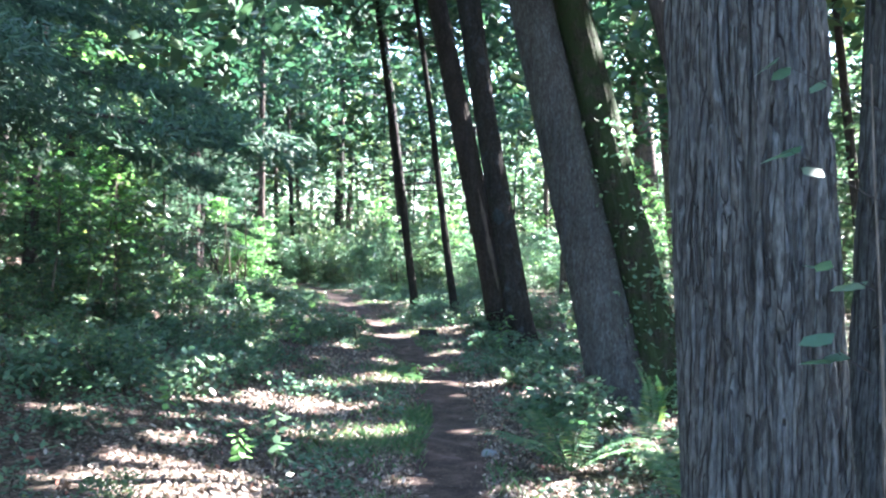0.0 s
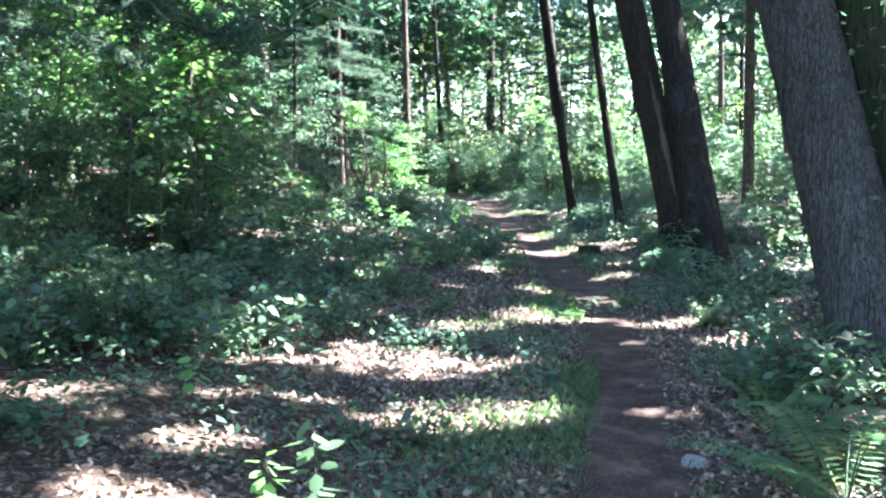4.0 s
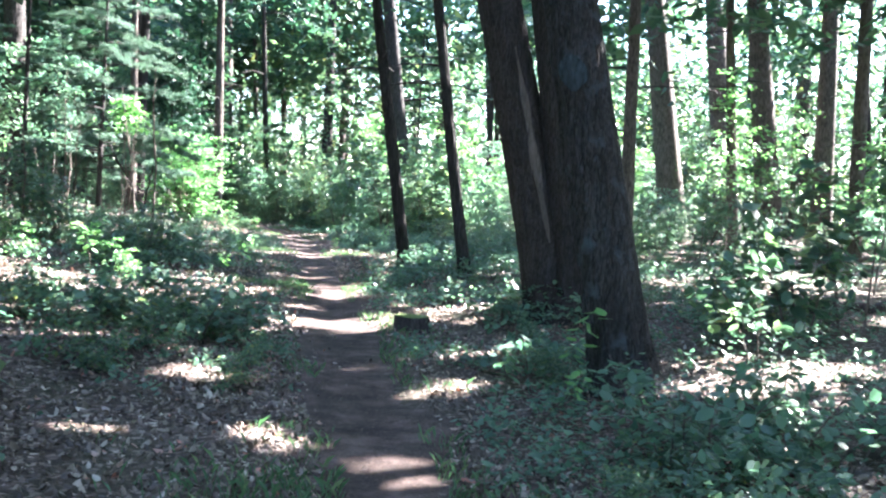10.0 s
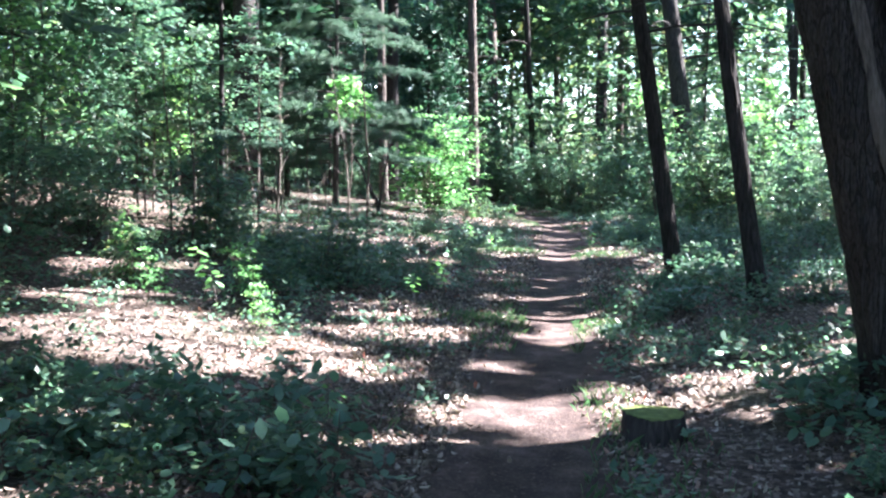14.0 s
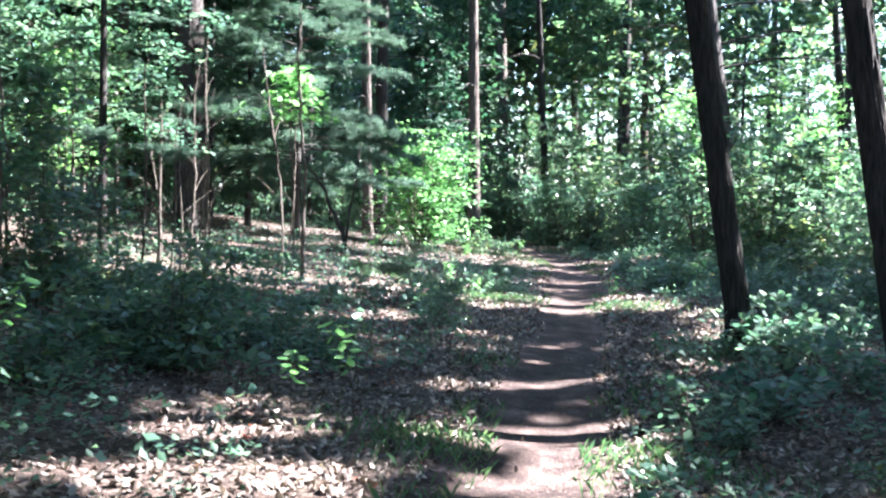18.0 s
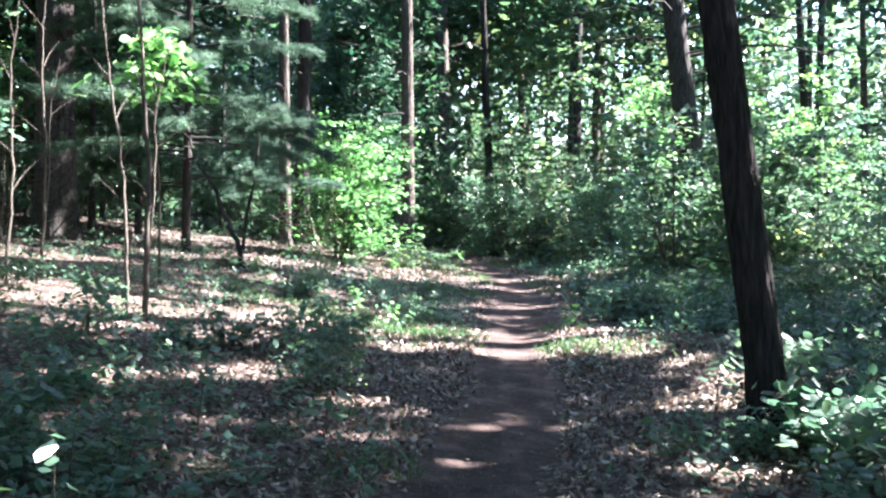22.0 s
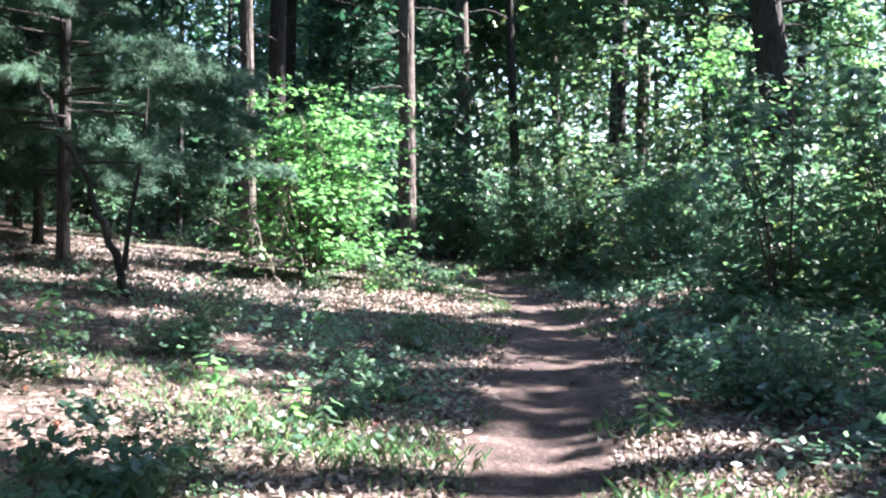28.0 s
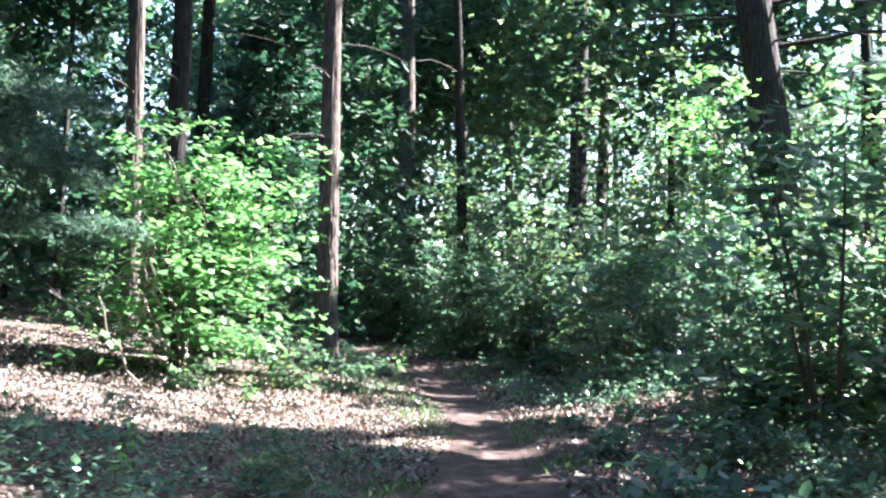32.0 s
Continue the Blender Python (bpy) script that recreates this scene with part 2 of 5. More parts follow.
def plate_bark(name, light, dark, wide=0.03, tall=0.55, tint=(0.62, 0.66, 0.72), moss=None, moss_at=0.6):
    """Old bark: long flaking plates between dark furrows."""
    m, nt, b = mat_base(name)
    tc = nt.nodes.new("ShaderNodeTexCoord")
    warp = node(nt, "ShaderNodeTexNoise", Scale=7.0, Detail=3.0)
    nt.links.new(tc.outputs["Object"], warp.inputs["Vector"])
    push = nt.nodes.new("ShaderNodeVectorMath")
    push.operation = "MULTIPLY_ADD"
    push.inputs[1].default_value = (0.018, 0.018, 0.1)
    nt.links.new(warp.outputs["Color"], push.inputs[0])
    nt.links.new(tc.outputs["Object"], push.inputs[2])
    mp = nt.nodes.new("ShaderNodeMapping")
    mp.inputs["Scale"].default_value = (1 / wide, 1 / wide, 1 / tall)
    nt.links.new(push.outputs[0], mp.inputs[0])
    edge = node(nt, "ShaderNodeTexVoronoi", Scale=1.0)
    edge.feature = "DISTANCE_TO_EDGE"
    cell = node(nt, "ShaderNodeTexVoronoi", Scale=1.0)
    for n in (edge, cell):
        nt.links.new(mp.outputs[0], n.inputs["Vector"])
    flake = noise_tex(nt, 3.0, 7.0, (26, 26, 6))
    patch = noise_tex(nt, 2.4, 4.0)
    torn = nt.nodes.new("ShaderNodeMath")
    torn.operation = "MULTIPLY_ADD"
    torn.inputs[1].default_value = 0.16
    nt.links.new(flake, torn.inputs[0])
    nt.links.new(edge.outputs["Distance"], torn.inputs[2])
    face = ramp(nt, flake, [(0.34, tuple(0.3 * c for c in light)), (0.5, tuple(0.62 * c for c in light)), (0.66, light)])
    open_ = ramp(nt, torn.outputs[0], [(0.085, (0, 0, 0)), (0.15, (1, 1, 1))])
    col = blend(nt, open_, dark, face)
    hue = nt.nodes.new("ShaderNodeSeparateColor")
    nt.links.new(cell.outputs["Color"], hue.inputs[0])
    col = blend(nt, 0.55, col, ramp(nt, hue.outputs[0], [(0.0, (0.6, 0.52, 0.47)), (0.5, (0.95, 0.95, 0.95)), (1.0, tuple(c * 1.7 for c in tint))]), "MULTIPLY")
    col = blend(nt, 0.6, col, ramp(nt, patch, [(0.3, (0.55, 0.55, 0.56)), (0.7, (1.2, 1.18, 1.15))]), "MULTIPLY")
    if moss:
        grown = noise_tex(nt, 5.0, 6.0)
        col = blend(nt, ramp(nt, grown, [(moss_at - 0.07, (0, 0, 0)), (moss_at + 0.07, (0.9, 0.9, 0.9))]), col, moss)
    nt.links.new(col, b.inputs["Base Color"])
    b.inputs["Roughness"].default_value = 0.92
    b.inputs["Specular IOR Level"].default_value = 0.2
    bump(nt, b, blend(nt, 0.35, open_, flake), 1.0, 0.018)
    return m


LEAF = leaf_material("leaf_green", [(0.0, (0.036, 0.078, 0.058)), (0.5, (0.062, 0.118, 0.078)), (0.9, (0.104, 0.165, 0.085)), (1.0, (0.19, 0.2, 0.08))], 0.48, 0.45)
# lighter and bluer than leaf_green: skylight on shaded leaves put into the colour
LEAF_SHADE = leaf_material("leaf_shade_green", [(0.0, (0.046, 0.10, 0.08)), (0.6, (0.082, 0.155, 0.116)), (1.0, (0.135, 0.21, 0.14))], 0.46, 0.4)
# young leaves, lightened further so the sunlit bush and saplings come out brighter
LEAF_YOUNG = leaf_material("leaf_yellow_green", [(0.0, (0.075, 0.19, 0.078)), (0.6, (0.135, 0.285, 0.105)), (1.0, (0.22, 0.37, 0.155))], 0.46)
NEEDLE = leaf_material("pine_needle", [(0.0, (0.02, 0.06, 0.043)), (0.6, (0.036, 0.09, 0.06)), (1.0, (0.065, 0.125, 0.072))], 0.3, 0.7)
FERN = leaf_material("fern_green", [(0.0, (0.035, 0.095, 0.05)), (0.7, (0.06, 0.14, 0.06)), (1.0, (0.14, 0.18, 0.06))], 0.36)
GRASS = leaf_material("grass_green", [(0.0, (0.045, 0.105, 0.055)), (0.7, (0.078, 0.155, 0.075)), (1.0, (0.16, 0.2, 0.1))], 0.35)
LITTER = leaf_material("dry_leaf", [(0.0, (0.04, 0.026, 0.023)), (0.4, (0.105, 0.071, 0.062)), (0.75, (0.215, 0.157, 0.14)), (0.95, (0.44, 0.36, 0.335)), (1.0, (0.36, 0.10, 0.07))], 0.12, 0.6)
BARK_GREY = plate_bark("bark_grey", (0.108, 0.112, 0.114), (0.036, 0.034, 0.034), 0.024, 0.85)
BARK_FURROWED = plate_bark("bark_furrowed", (0.105, 0.11, 0.115), (0.042, 0.038, 0.037), 0.03, 0.5)
BARK_MOSS_DEEP = plate_bark("bark_deep_moss", (0.065, 0.062, 0.05), (0.011, 0.01, 0.008), 0.04, 0.4, (0.6, 0.62, 0.6), (0.022, 0.036, 0.015), 0.46)
BARK_LICHEN = plate_bark("bark_lichen", (0.052, 0.048, 0.048), (0.012, 0.011, 0.011), 0.03, 0.45, (0.6, 0.66, 0.72), (0.05, 0.066, 0.078), 0.63)
BARK_TWIN = plate_bark("bark_twin", (0.062, 0.053, 0.05), (0.02, 0.016, 0.015), 0.03, 0.5)
BARK_DARK = bark_material("bark_dark", (0.075, 0.067, 0.066), (0.014, 0.012, 0.013), (12, 12, 1.6))
# bark_dark made darker: backlit shade of two slim trunks put into the colour
BARK_BACKLIT = bark_material("bark_backlit", (0.05, 0.044, 0.043), (0.01, 0.009, 0.009), (12, 12, 1.6))
BARK_PINE = bark_material("bark_red_pine", (0.165, 0.139, 0.127), (0.04, 0.032, 0.03), (8, 8, 2.2))
BARK_OLD = plate_bark("bark_old_pine", (0.1, 0.09, 0.087), (0.014, 0.012, 0.012), 0.06, 0.2, (0.6, 0.6, 0.6))
BARK_TWIG = bark_material("twig_bark", (0.17, 0.148, 0.13), (0.05, 0.042, 0.037), (20, 20, 4))


def ground_material():
    """Dark humus matted with fallen leaves."""
    m, nt, b = mat_base("forest_floor")
    big = noise_tex(nt, 0.9, 5.0)
    mid = noise_tex(nt, 9.0, 6.0)
    fine = noise_tex(nt, 55.0, 5.0)
    humus = ramp(nt, mid, [(0.3, (0.018, 0.013, 0.011)), (0.5, (0.05, 0.036, 0.03)), (0.7, (0.11, 0.08, 0.068))])
    tc = nt.nodes.new("ShaderNodeTexCoord")
    warp = node(nt, "ShaderNodeTexNoise", Scale=16.0, Detail=3.0)
    nt.links.new(tc.outputs["Object"], warp.inputs["Vector"])
    push = nt.nodes.new("ShaderNodeVectorMath")
    push.operation = "MULTIPLY_ADD"
    push.inputs[1].default_value = (0.05, 0.05, 0.05)
    nt.links.new(warp.outputs["Color"], push.inputs[0])
    nt.links.new(tc.outputs["Object"], push.inputs[2])
    cell = node(nt, "ShaderNodeTexVoronoi", Scale=26.0)
    rim = node(nt, "ShaderNodeTexVoronoi", Scale=26.0)
    rim.feature = "DISTANCE_TO_EDGE"
    for n in (cell, rim):
        nt.links.new(push.outputs[0], n.inputs["Vector"])
    hue = nt.nodes.new("ShaderNodeSeparateColor")
    nt.links.new(cell.outputs["Color"], hue.inputs[0])
    leaf = ramp(nt, hue.outputs[0], [(0.0, (0.03, 0.02, 0.017)), (0.4, (0.09, 0.063, 0.053)), (0.75, (0.19, 0.14, 0.12)), (1.0, (0.36, 0.285, 0.25))])
    leaf = blend(nt, ramp(nt, rim.outputs["Distance"], [(0.0, (0, 0, 0)), (0.12, (1, 1, 1))]), humus, leaf)
    col = blend(nt, ramp(nt, hue.outputs[1], [(0.25, (0, 0, 0)), (0.45, (0.85, 0.85, 0.85))]), humus, leaf)
    col = blend(nt, ramp(nt, big, [(0.52, (0, 0, 0)), (0.72, (0.5, 0.5, 0.5))]), col, (0.05, 0.058, 0.03))
    nt.links.new(col, b.inputs["Base Color"])
    b.inputs["Roughness"].default_value = 0.92
    b.inputs["Specular IOR Level"].default_value = 0.2
    bump(nt, b, blend(nt, 0.5, blend(nt, 0.6, hue.outputs[2], rim.outputs["Distance"]), fine), 1.0, 0.03)
    return m


def soil_material():
    m, nt, b = mat_base("trail_soil")
    mid = noise_tex(nt, 4.0, 6.0)
    fine = noise_tex(nt, 45.0, 6.0)
    col = ramp(nt, mid, [(0.3, (0.022, 0.015, 0.014)), (0.52, (0.06, 0.041, 0.037)), (0.72, (0.15, 0.107, 0.094))])
    col = blend(nt, ramp(nt, fine, [(0.55, (0, 0, 0)), (0.75, (0.8, 0.8, 0.8))]), col, (0.24, 0.17, 0.14))
    nt.links.new(col, b.inputs["Base Color"])
    b.inputs["Roughness"].default_value = 0.9
    b.inputs["Specular IOR Level"].default_value = 0.2
    lumps = noise_tex(nt, 14.0, 5.0)
    bump(nt, b, blend(nt, 0.5, fine, lumps), 1.0, 0.035)
    return m


GROUND, SOIL = ground_material(), soil_material()

# ---- ground and trail ----
xs = np.concatenate([np.linspace(-700, -70, 12), np.linspace(-60, -20, 28), np.arange(-19, 7.01, 0.11), np.linspace(8, 45, 28), np.linspace(60, 700, 12)])
ys = np.concatenate([np.linspace(-700, -25, 12), np.linspace(-18, 4, 24), np.arange(4.5, 56.01, 0.13), np.linspace(57, 110, 36), np.linspace(130, 800, 12)])
gx, gy = np.meshgrid(xs, ys)
gh = ground_z(gx, gy)
ni, nj = gx.shape
ii, jj = np.meshgrid(np.arange(ni - 1), np.arange(nj - 1), indexing="ij")
quads = np.stack([ii * nj + jj, ii * nj + jj + 1, (ii + 1) * nj + jj + 1, (ii + 1) * nj + jj], -1).reshape(-1, 4)
ground = part("ground", np.stack([gx, gy, gh], -1).reshape(-1, 3), quads, GROUND, smooth=True)
tagged(ground, "brown leaf-littered forest floor", "ground", kind="structure")

centre = []
for a, b in zip(TRAIL[:-1], TRAIL[1:]):
    steps = max(2, int(np.linalg.norm(b - a) / 0.12))
    centre.extend(a + (b - a) * s for s in np.linspace(0, 1, steps, endpoint=False))
centre = np.array(centre)
for _ in range(12):
    centre[3:-3] = (centre[2:-4] + centre[3:-3] + centre[4:-2]) / 3
tan = np.gradient(centre, axis=0)
tan /= np.linalg.norm(tan, axis=1)[:, None]
side = np.stack([tan[:, 1], -tan[:, 0]], -1)
run = np.arange(len(centre)) * 0.12
broad = np.interp(centre[:, 1], [8, 19, 23, 26.5, 28, 30, 32, 37, 40, 50], [0.74, 0.78, 1.45, 1.5, 1.85, 1.35, 1.15, 1.15, 1.45, 1.15])
wl = 0.36 + 0.26 * (vnoise(run / 0.9, 0.0) - 0.4) + 0.2 * (vnoise(run / 0.22, 5.0) - 0.5)
wr = 0.36 + 0.26 * (vnoise(run / 0.9, 9.0) - 0.4) + 0.2 * (vnoise(run / 0.22, 15.0) - 0.5)
wl, wr = wl * broad, wr * broad + 0.75 * np.exp(-((centre[:, 1] - 44.4) / 1.1) ** 2) + 0.15 * np.exp(-((centre[:, 1] - 26.9) / 1.0) ** 2)
cols = np.linspace(-1, 1, 11)
off = np.where(cols[None] < 0, wl[:, None] * cols[None], wr[:, None] * cols[None])
tp = centre[:, None] + side[:, None] * off[..., None]
tz = ground_z(tp[..., 0], tp[..., 1]) + 0.012 - 0.02 * np.abs(cols[None]) ** 6 + 0.012 * (vnoise(tp[..., 0] / 0.12, tp[..., 1] / 0.12, 2.0) - 0.5)
n_r, n_c = tz.shape
ii, jj = np.meshgrid(np.arange(n_r - 1), np.arange(n_c - 1), indexing="ij")
tq = np.stack([ii * n_c + jj, ii * n_c + jj + 1, (ii + 1) * n_c + jj + 1, (ii + 1) * n_c + jj], -1).reshape(-1, 4)
trail = part("trail", np.concatenate([tp, tz[..., None]], -1).reshape(-1, 3), tq, SOIL, smooth=True)
tagged(trail, "narrow trodden reddish-brown earth footpath through the woods", "path", kind="structure")

# ---- gaps cut in the unseen crowns to put sun on spots picked from the view ----
# each a streak: centre, half length along the light, half width across it
SHAFTS_START = [(-0.49, 12.48, 0.75, 0.6), (2.45, 13.64, 0.45, 0.5), (0.0, 15.65, 0.55, 0.55), (0.78, 19.43, 0.35, 0.25), (-0.15, 19.4, 0.55, 0.45), (1.39, 12.56, 0.25, 0.12), (-2.25, 13.65, 0.3, 0.25), (3.56, 16.6, 0.2, 0.18), (0.17, 20.9, 0.14, 0.15), (2.74, 23.5, 0.8, 0.8), (2.13, 23.2, 0.35, 0.5), (-5.3, 26.3, 1.2, 1.1), (0.06, 21.2, 0.24, 0.18), (-2.47, 18.96, 0.28, 0.2), (-1.88, 18.15, 0.22, 0.15), (0.64, 19.64, 0.25, 0.2), (-0.14, 23.23, 0.2, 0.13), (4.3, 19.4, 1.6, 0.7), (2.35, 14.35, 0.4, 0.25), (3.2, 15.45, 0.4, 0.28), (-0.9, 16.3, 0.22, 0.08), (-0.45, 16.6, 0.25, 0.09), (-0.15, 16.2, 0.2, 0.08), (-0.6, 15.5, 0.3, 0.14), (-1.25, 16.7, 0.16, 0.07), (0.0, 16.95, 0.22, 0.12), (-1.04, 13.79, 0.35, 0.18), (-0.85, 18.23, 0.4, 0.2), (-1.53, 14.67, 0.3, 0.14), (-2.0, 14.1, 0.3, 0.14), (-6.26, 23.15, 0.8, 0.5)]
SHAFTS_STUMP = [(-1.95, 26.6, 0.95, 0.42), (-3.2, 30.45, 0.8, 0.36), (-2.76, 29.75, 0.68, 0.2), (-4.65, 26.45, 1.3, 0.58), (-2.37, 25.34, 0.45, 0.18), (-0.72, 28.0, 0.45, 0.22), (-0.08, 25.0, 0.36, 0.1), (-0.89, 24.15, 0.26, 0.1), (-6.5, 26.9, 0.5, 0.4), (-4.81, 29.25, 0.6, 0.42), (-3.9, 28.69, 1.3, 0.24), (-3.53, 32.32, 0.6, 0.15), (-4.08, 33.41, 0.43, 0.12), (-3.2, 34.97, 0.25, 0.3), (2.1, 23.8, 0.9, 0.4), (-5.7, 27.2, 0.7, 0.4), (-7.2, 27.1, 0.6, 0.3), (-8.8, 28.5, 0.7, 0.35), (1.9, 24.4, 0.6, 0.35), (-1.12, 26.15, 0.2, 0.12)]
SHAFTS_BEND = [(-5.58, 37.1, 0.35, 0.8), (-6.14, 38.1, 0.5, 0.35), (-4.83, 38.0, 0.45, 0.7), (-4.52, 37.0, 0.46, 0.5), (-9.5, 35.2, 1.2, 0.65), (-7.15, 32.77, 0.42, 0.2), (-7.12, 37.2, 0.78, 0.45), (-8.3, 37.2, 0.5, 0.22), (-9.4, 37.5, 0.5, 0.2), (-12.9, 34.8, 0.8, 0.3), (-6.93, 40.6, 0.42, 0.14), (-7.13, 41.18, 0.45, 0.14), (-4.24, 33.37, 0.27, 0.08), (-7.88, 36.29, 0.7, 0.45), (-10.9, 49.0, 0.5, 0.6), (-14.4, 53.3, 0.4, 0.8), (-8.3, 34.2, 0.5, 0.2), (-6.63, 33.71, 0.5, 0.2), (-5.5, 33.77, 0.3, 0.15), (-7.82, 35.25, 0.5, 0.2), (-5.5, 35.4, 0.35, 0.2), (-3.97, 36.48, 0.4, 0.25)]
SHAFTS_BUSH = [(-11.6, 44.3, 2.9, 2.0), (-12.3, 43.0, 1.8, 1.5), (-11.2, 45.0, 2.5, 1.7), (-17.0, 44.6, 1.25, 1.0), (-16.5, 46.5, 2.9, 1.2), (-14.0, 44.2, 3.0, 1.4), (-6.1, 43.0, 0.6, 0.25), (-19.5, 50.6, 2.0, 0.8), (-14.6, 47.2, 1.4, 0.6), (-16.4, 50.0, 1.2, 0.5), (-8.3, 43.8, 0.9, 0.38), (-17.3, 44.7, 5.0, 0.3), (-18.6, 44.3, 3.5, 0.3), (-8.9, 45.4, 0.5, 0.2), (-14.7, 42.7, 0.9, 0.4), (-12.0, 41.2, 1.0, 0.4), (-10.7, 41.6, 0.9, 0.25), (-9.9, 43.7, 0.8, 0.25), (-10.8, 42.6, 0.8, 0.2), (-15.9, 43.3, 0.9, 0.4), (-13.1, 42.4, 0.9, 0.35), (-13.5, 39.7, 0.8, 0.35), (-10.5, 39.8, 0.5, 0.2)]
GAPS = SHAFTS_START + SHAFTS_STUMP + SHAFTS_BEND + SHAFTS_BUSH
SD = np.array(SUN_DIR)


def shading_ok(c, spread=0.3):
    """False where foliage at c is cut away: in the shafts of sunlight, which fall as long streaks, and by region to set
    its light.
    """
    q = c[:, :2] - SD[None, :2] / SD[2] * c[:, 2:3]
    along, across = q @ np.array([0.73, 0.68]), q @ np.array([-0.68, 0.73])
    keep = np.ones(len(c), bool)
    wave = 0.75 + 0.6 * vnoise(along / 1.1, across / 0.35, 3.0)
    crumbs = vnoise(along / 0.4, across / 0.16, 71.0) > 0.8
    for x, y, la, lb in GAPS:
        u, v = along - (0.73 * x + 0.68 * y), across - (-0.68 * x + 0.73 * y)
        keep &= np.hypot(u / (la + spread * 0.5), v / (lb + spread * 0.4)) > wave
    keep |= crumbs
    d = trail_at(q[:, 0], q[:, 1])
    shafts = 0.6 * vnoise(along / 3.2, across / 0.9, 31.0) + 0.4 * vnoise(along / 0.9, across / 0.3, 37.0)
    # crowns left denser or thinner by region to darken or lighten what lies below
    level = 0.80 - 0.29 * np.clip((d - 3.8) / 3, 0, 1) - 0.15 * np.clip((-d - 4.5) / 4, 0, 1)
    level = level + 0.3 * np.exp(-np.hypot(q[:, 0] + 14.8, q[:, 1] - 39.4) ** 4 / 120)
    level = level + 0.25 * (q[:, 0] < -3.0) * (q[:, 1] < 20.5) + 0.3 * np.exp(-np.hypot((q[:, 0] + 9.5) / 2.5, (q[:, 1] - 28.5) / 4.0) ** 4) + 0.25 * np.exp(-np.hypot((q[:, 0] + 14) / 3.5, (q[:, 1] - 26) / 4.0) ** 4) + 0.3 * np.exp(-np.hypot((q[:, 0] + 13.8) / 2.6, (q[:, 1] - 31.6) / 2.6) ** 4)
    thin = 1.5 * np.exp(-np.hypot((q[:, 0] + 2.5) / 5.2, (q[:, 1] - 47) / 5.0) ** 4) * (d > -1.2) + 1.2 * np.exp(-np.hypot((q[:, 0] + 13) / 3.5, (q[:, 1] - 50.5) / 3.0) ** 4) + 0.7 * np.clip((q[:, 1] - 51) / 4, 0, 1) * (q[:, 0] > -25) + 1.0 * np.exp(-np.hypot((q[:, 0] + 7.4) / 2.0, (q[:, 1] - 26.8) / 2.6) ** 4) + 0.45 * np.exp(-np.hypot((q[:, 0] + 0.7) / 1.3, (q[:, 1] - 16.4) / 0.9) ** 4) + 0.6 * np.exp(-np.hypot((q[:, 0] - 2.4) / 1.1, (q[:, 1] - 18.3) / 1.6) ** 4) + 0.8 * np.exp(-np.hypot((q[:, 0] + 6.8) / 3.2, (q[:, 1] - 44.2) / 3.6) ** 4) * (d > 0.9)
    flecks = vnoise(along / 1.0, across / 0.34, 51.0)
    patchy = np.exp(-np.hypot((q[:, 0] + 0.7) / 2.4, (q[:, 1] - 15.5) / 1.2) ** 4) + np.exp(-np.hypot((q[:, 0] - 2.4) / 1.6, (q[:, 1] - 19.0) / 2.0) ** 4) + np.exp(-np.hypot((q[:, 0] + 6.4) / 2.3, (q[:, 1] - 35.0) / 1.7) ** 4) + 0.7 * np.exp(-np.hypot((q[:, 0] + 3.6) / 1.3, (q[:, 1] - 24.0) / 1.2) ** 4) + 0.9 * np.exp(-np.hypot((q[:, 0] + 2.8) / 1.8, (q[:, 1] - 22.0) / 2.6) ** 4) + 0.8 * np.exp(-np.hypot((q[:, 0] + 9.2) / 2.2, (q[:, 1] - 37.0) / 2.2) ** 4)
    return keep & (flecks < 0.86 - 0.24 * patchy * (np.abs(d) > 0.45)) & (shafts < level - 0.33 * np.clip(thin, 0, 1.5))


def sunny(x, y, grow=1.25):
    """True where a streak of sun lies on the ground; litter stays and plants are cleared there."""
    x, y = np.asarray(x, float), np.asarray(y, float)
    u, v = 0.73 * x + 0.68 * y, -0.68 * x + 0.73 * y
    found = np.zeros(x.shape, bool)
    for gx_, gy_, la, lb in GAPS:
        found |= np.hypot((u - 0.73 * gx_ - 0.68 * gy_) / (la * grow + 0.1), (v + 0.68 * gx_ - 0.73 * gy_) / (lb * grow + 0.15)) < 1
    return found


def worn(x, y):
    """True on the bare soil that widens the trail at the bend."""
    return np.hypot((np.asarray(x, float) + 7.5) / 1.1, (np.asarray(y, float) - 44.5) / 1.2) < 1


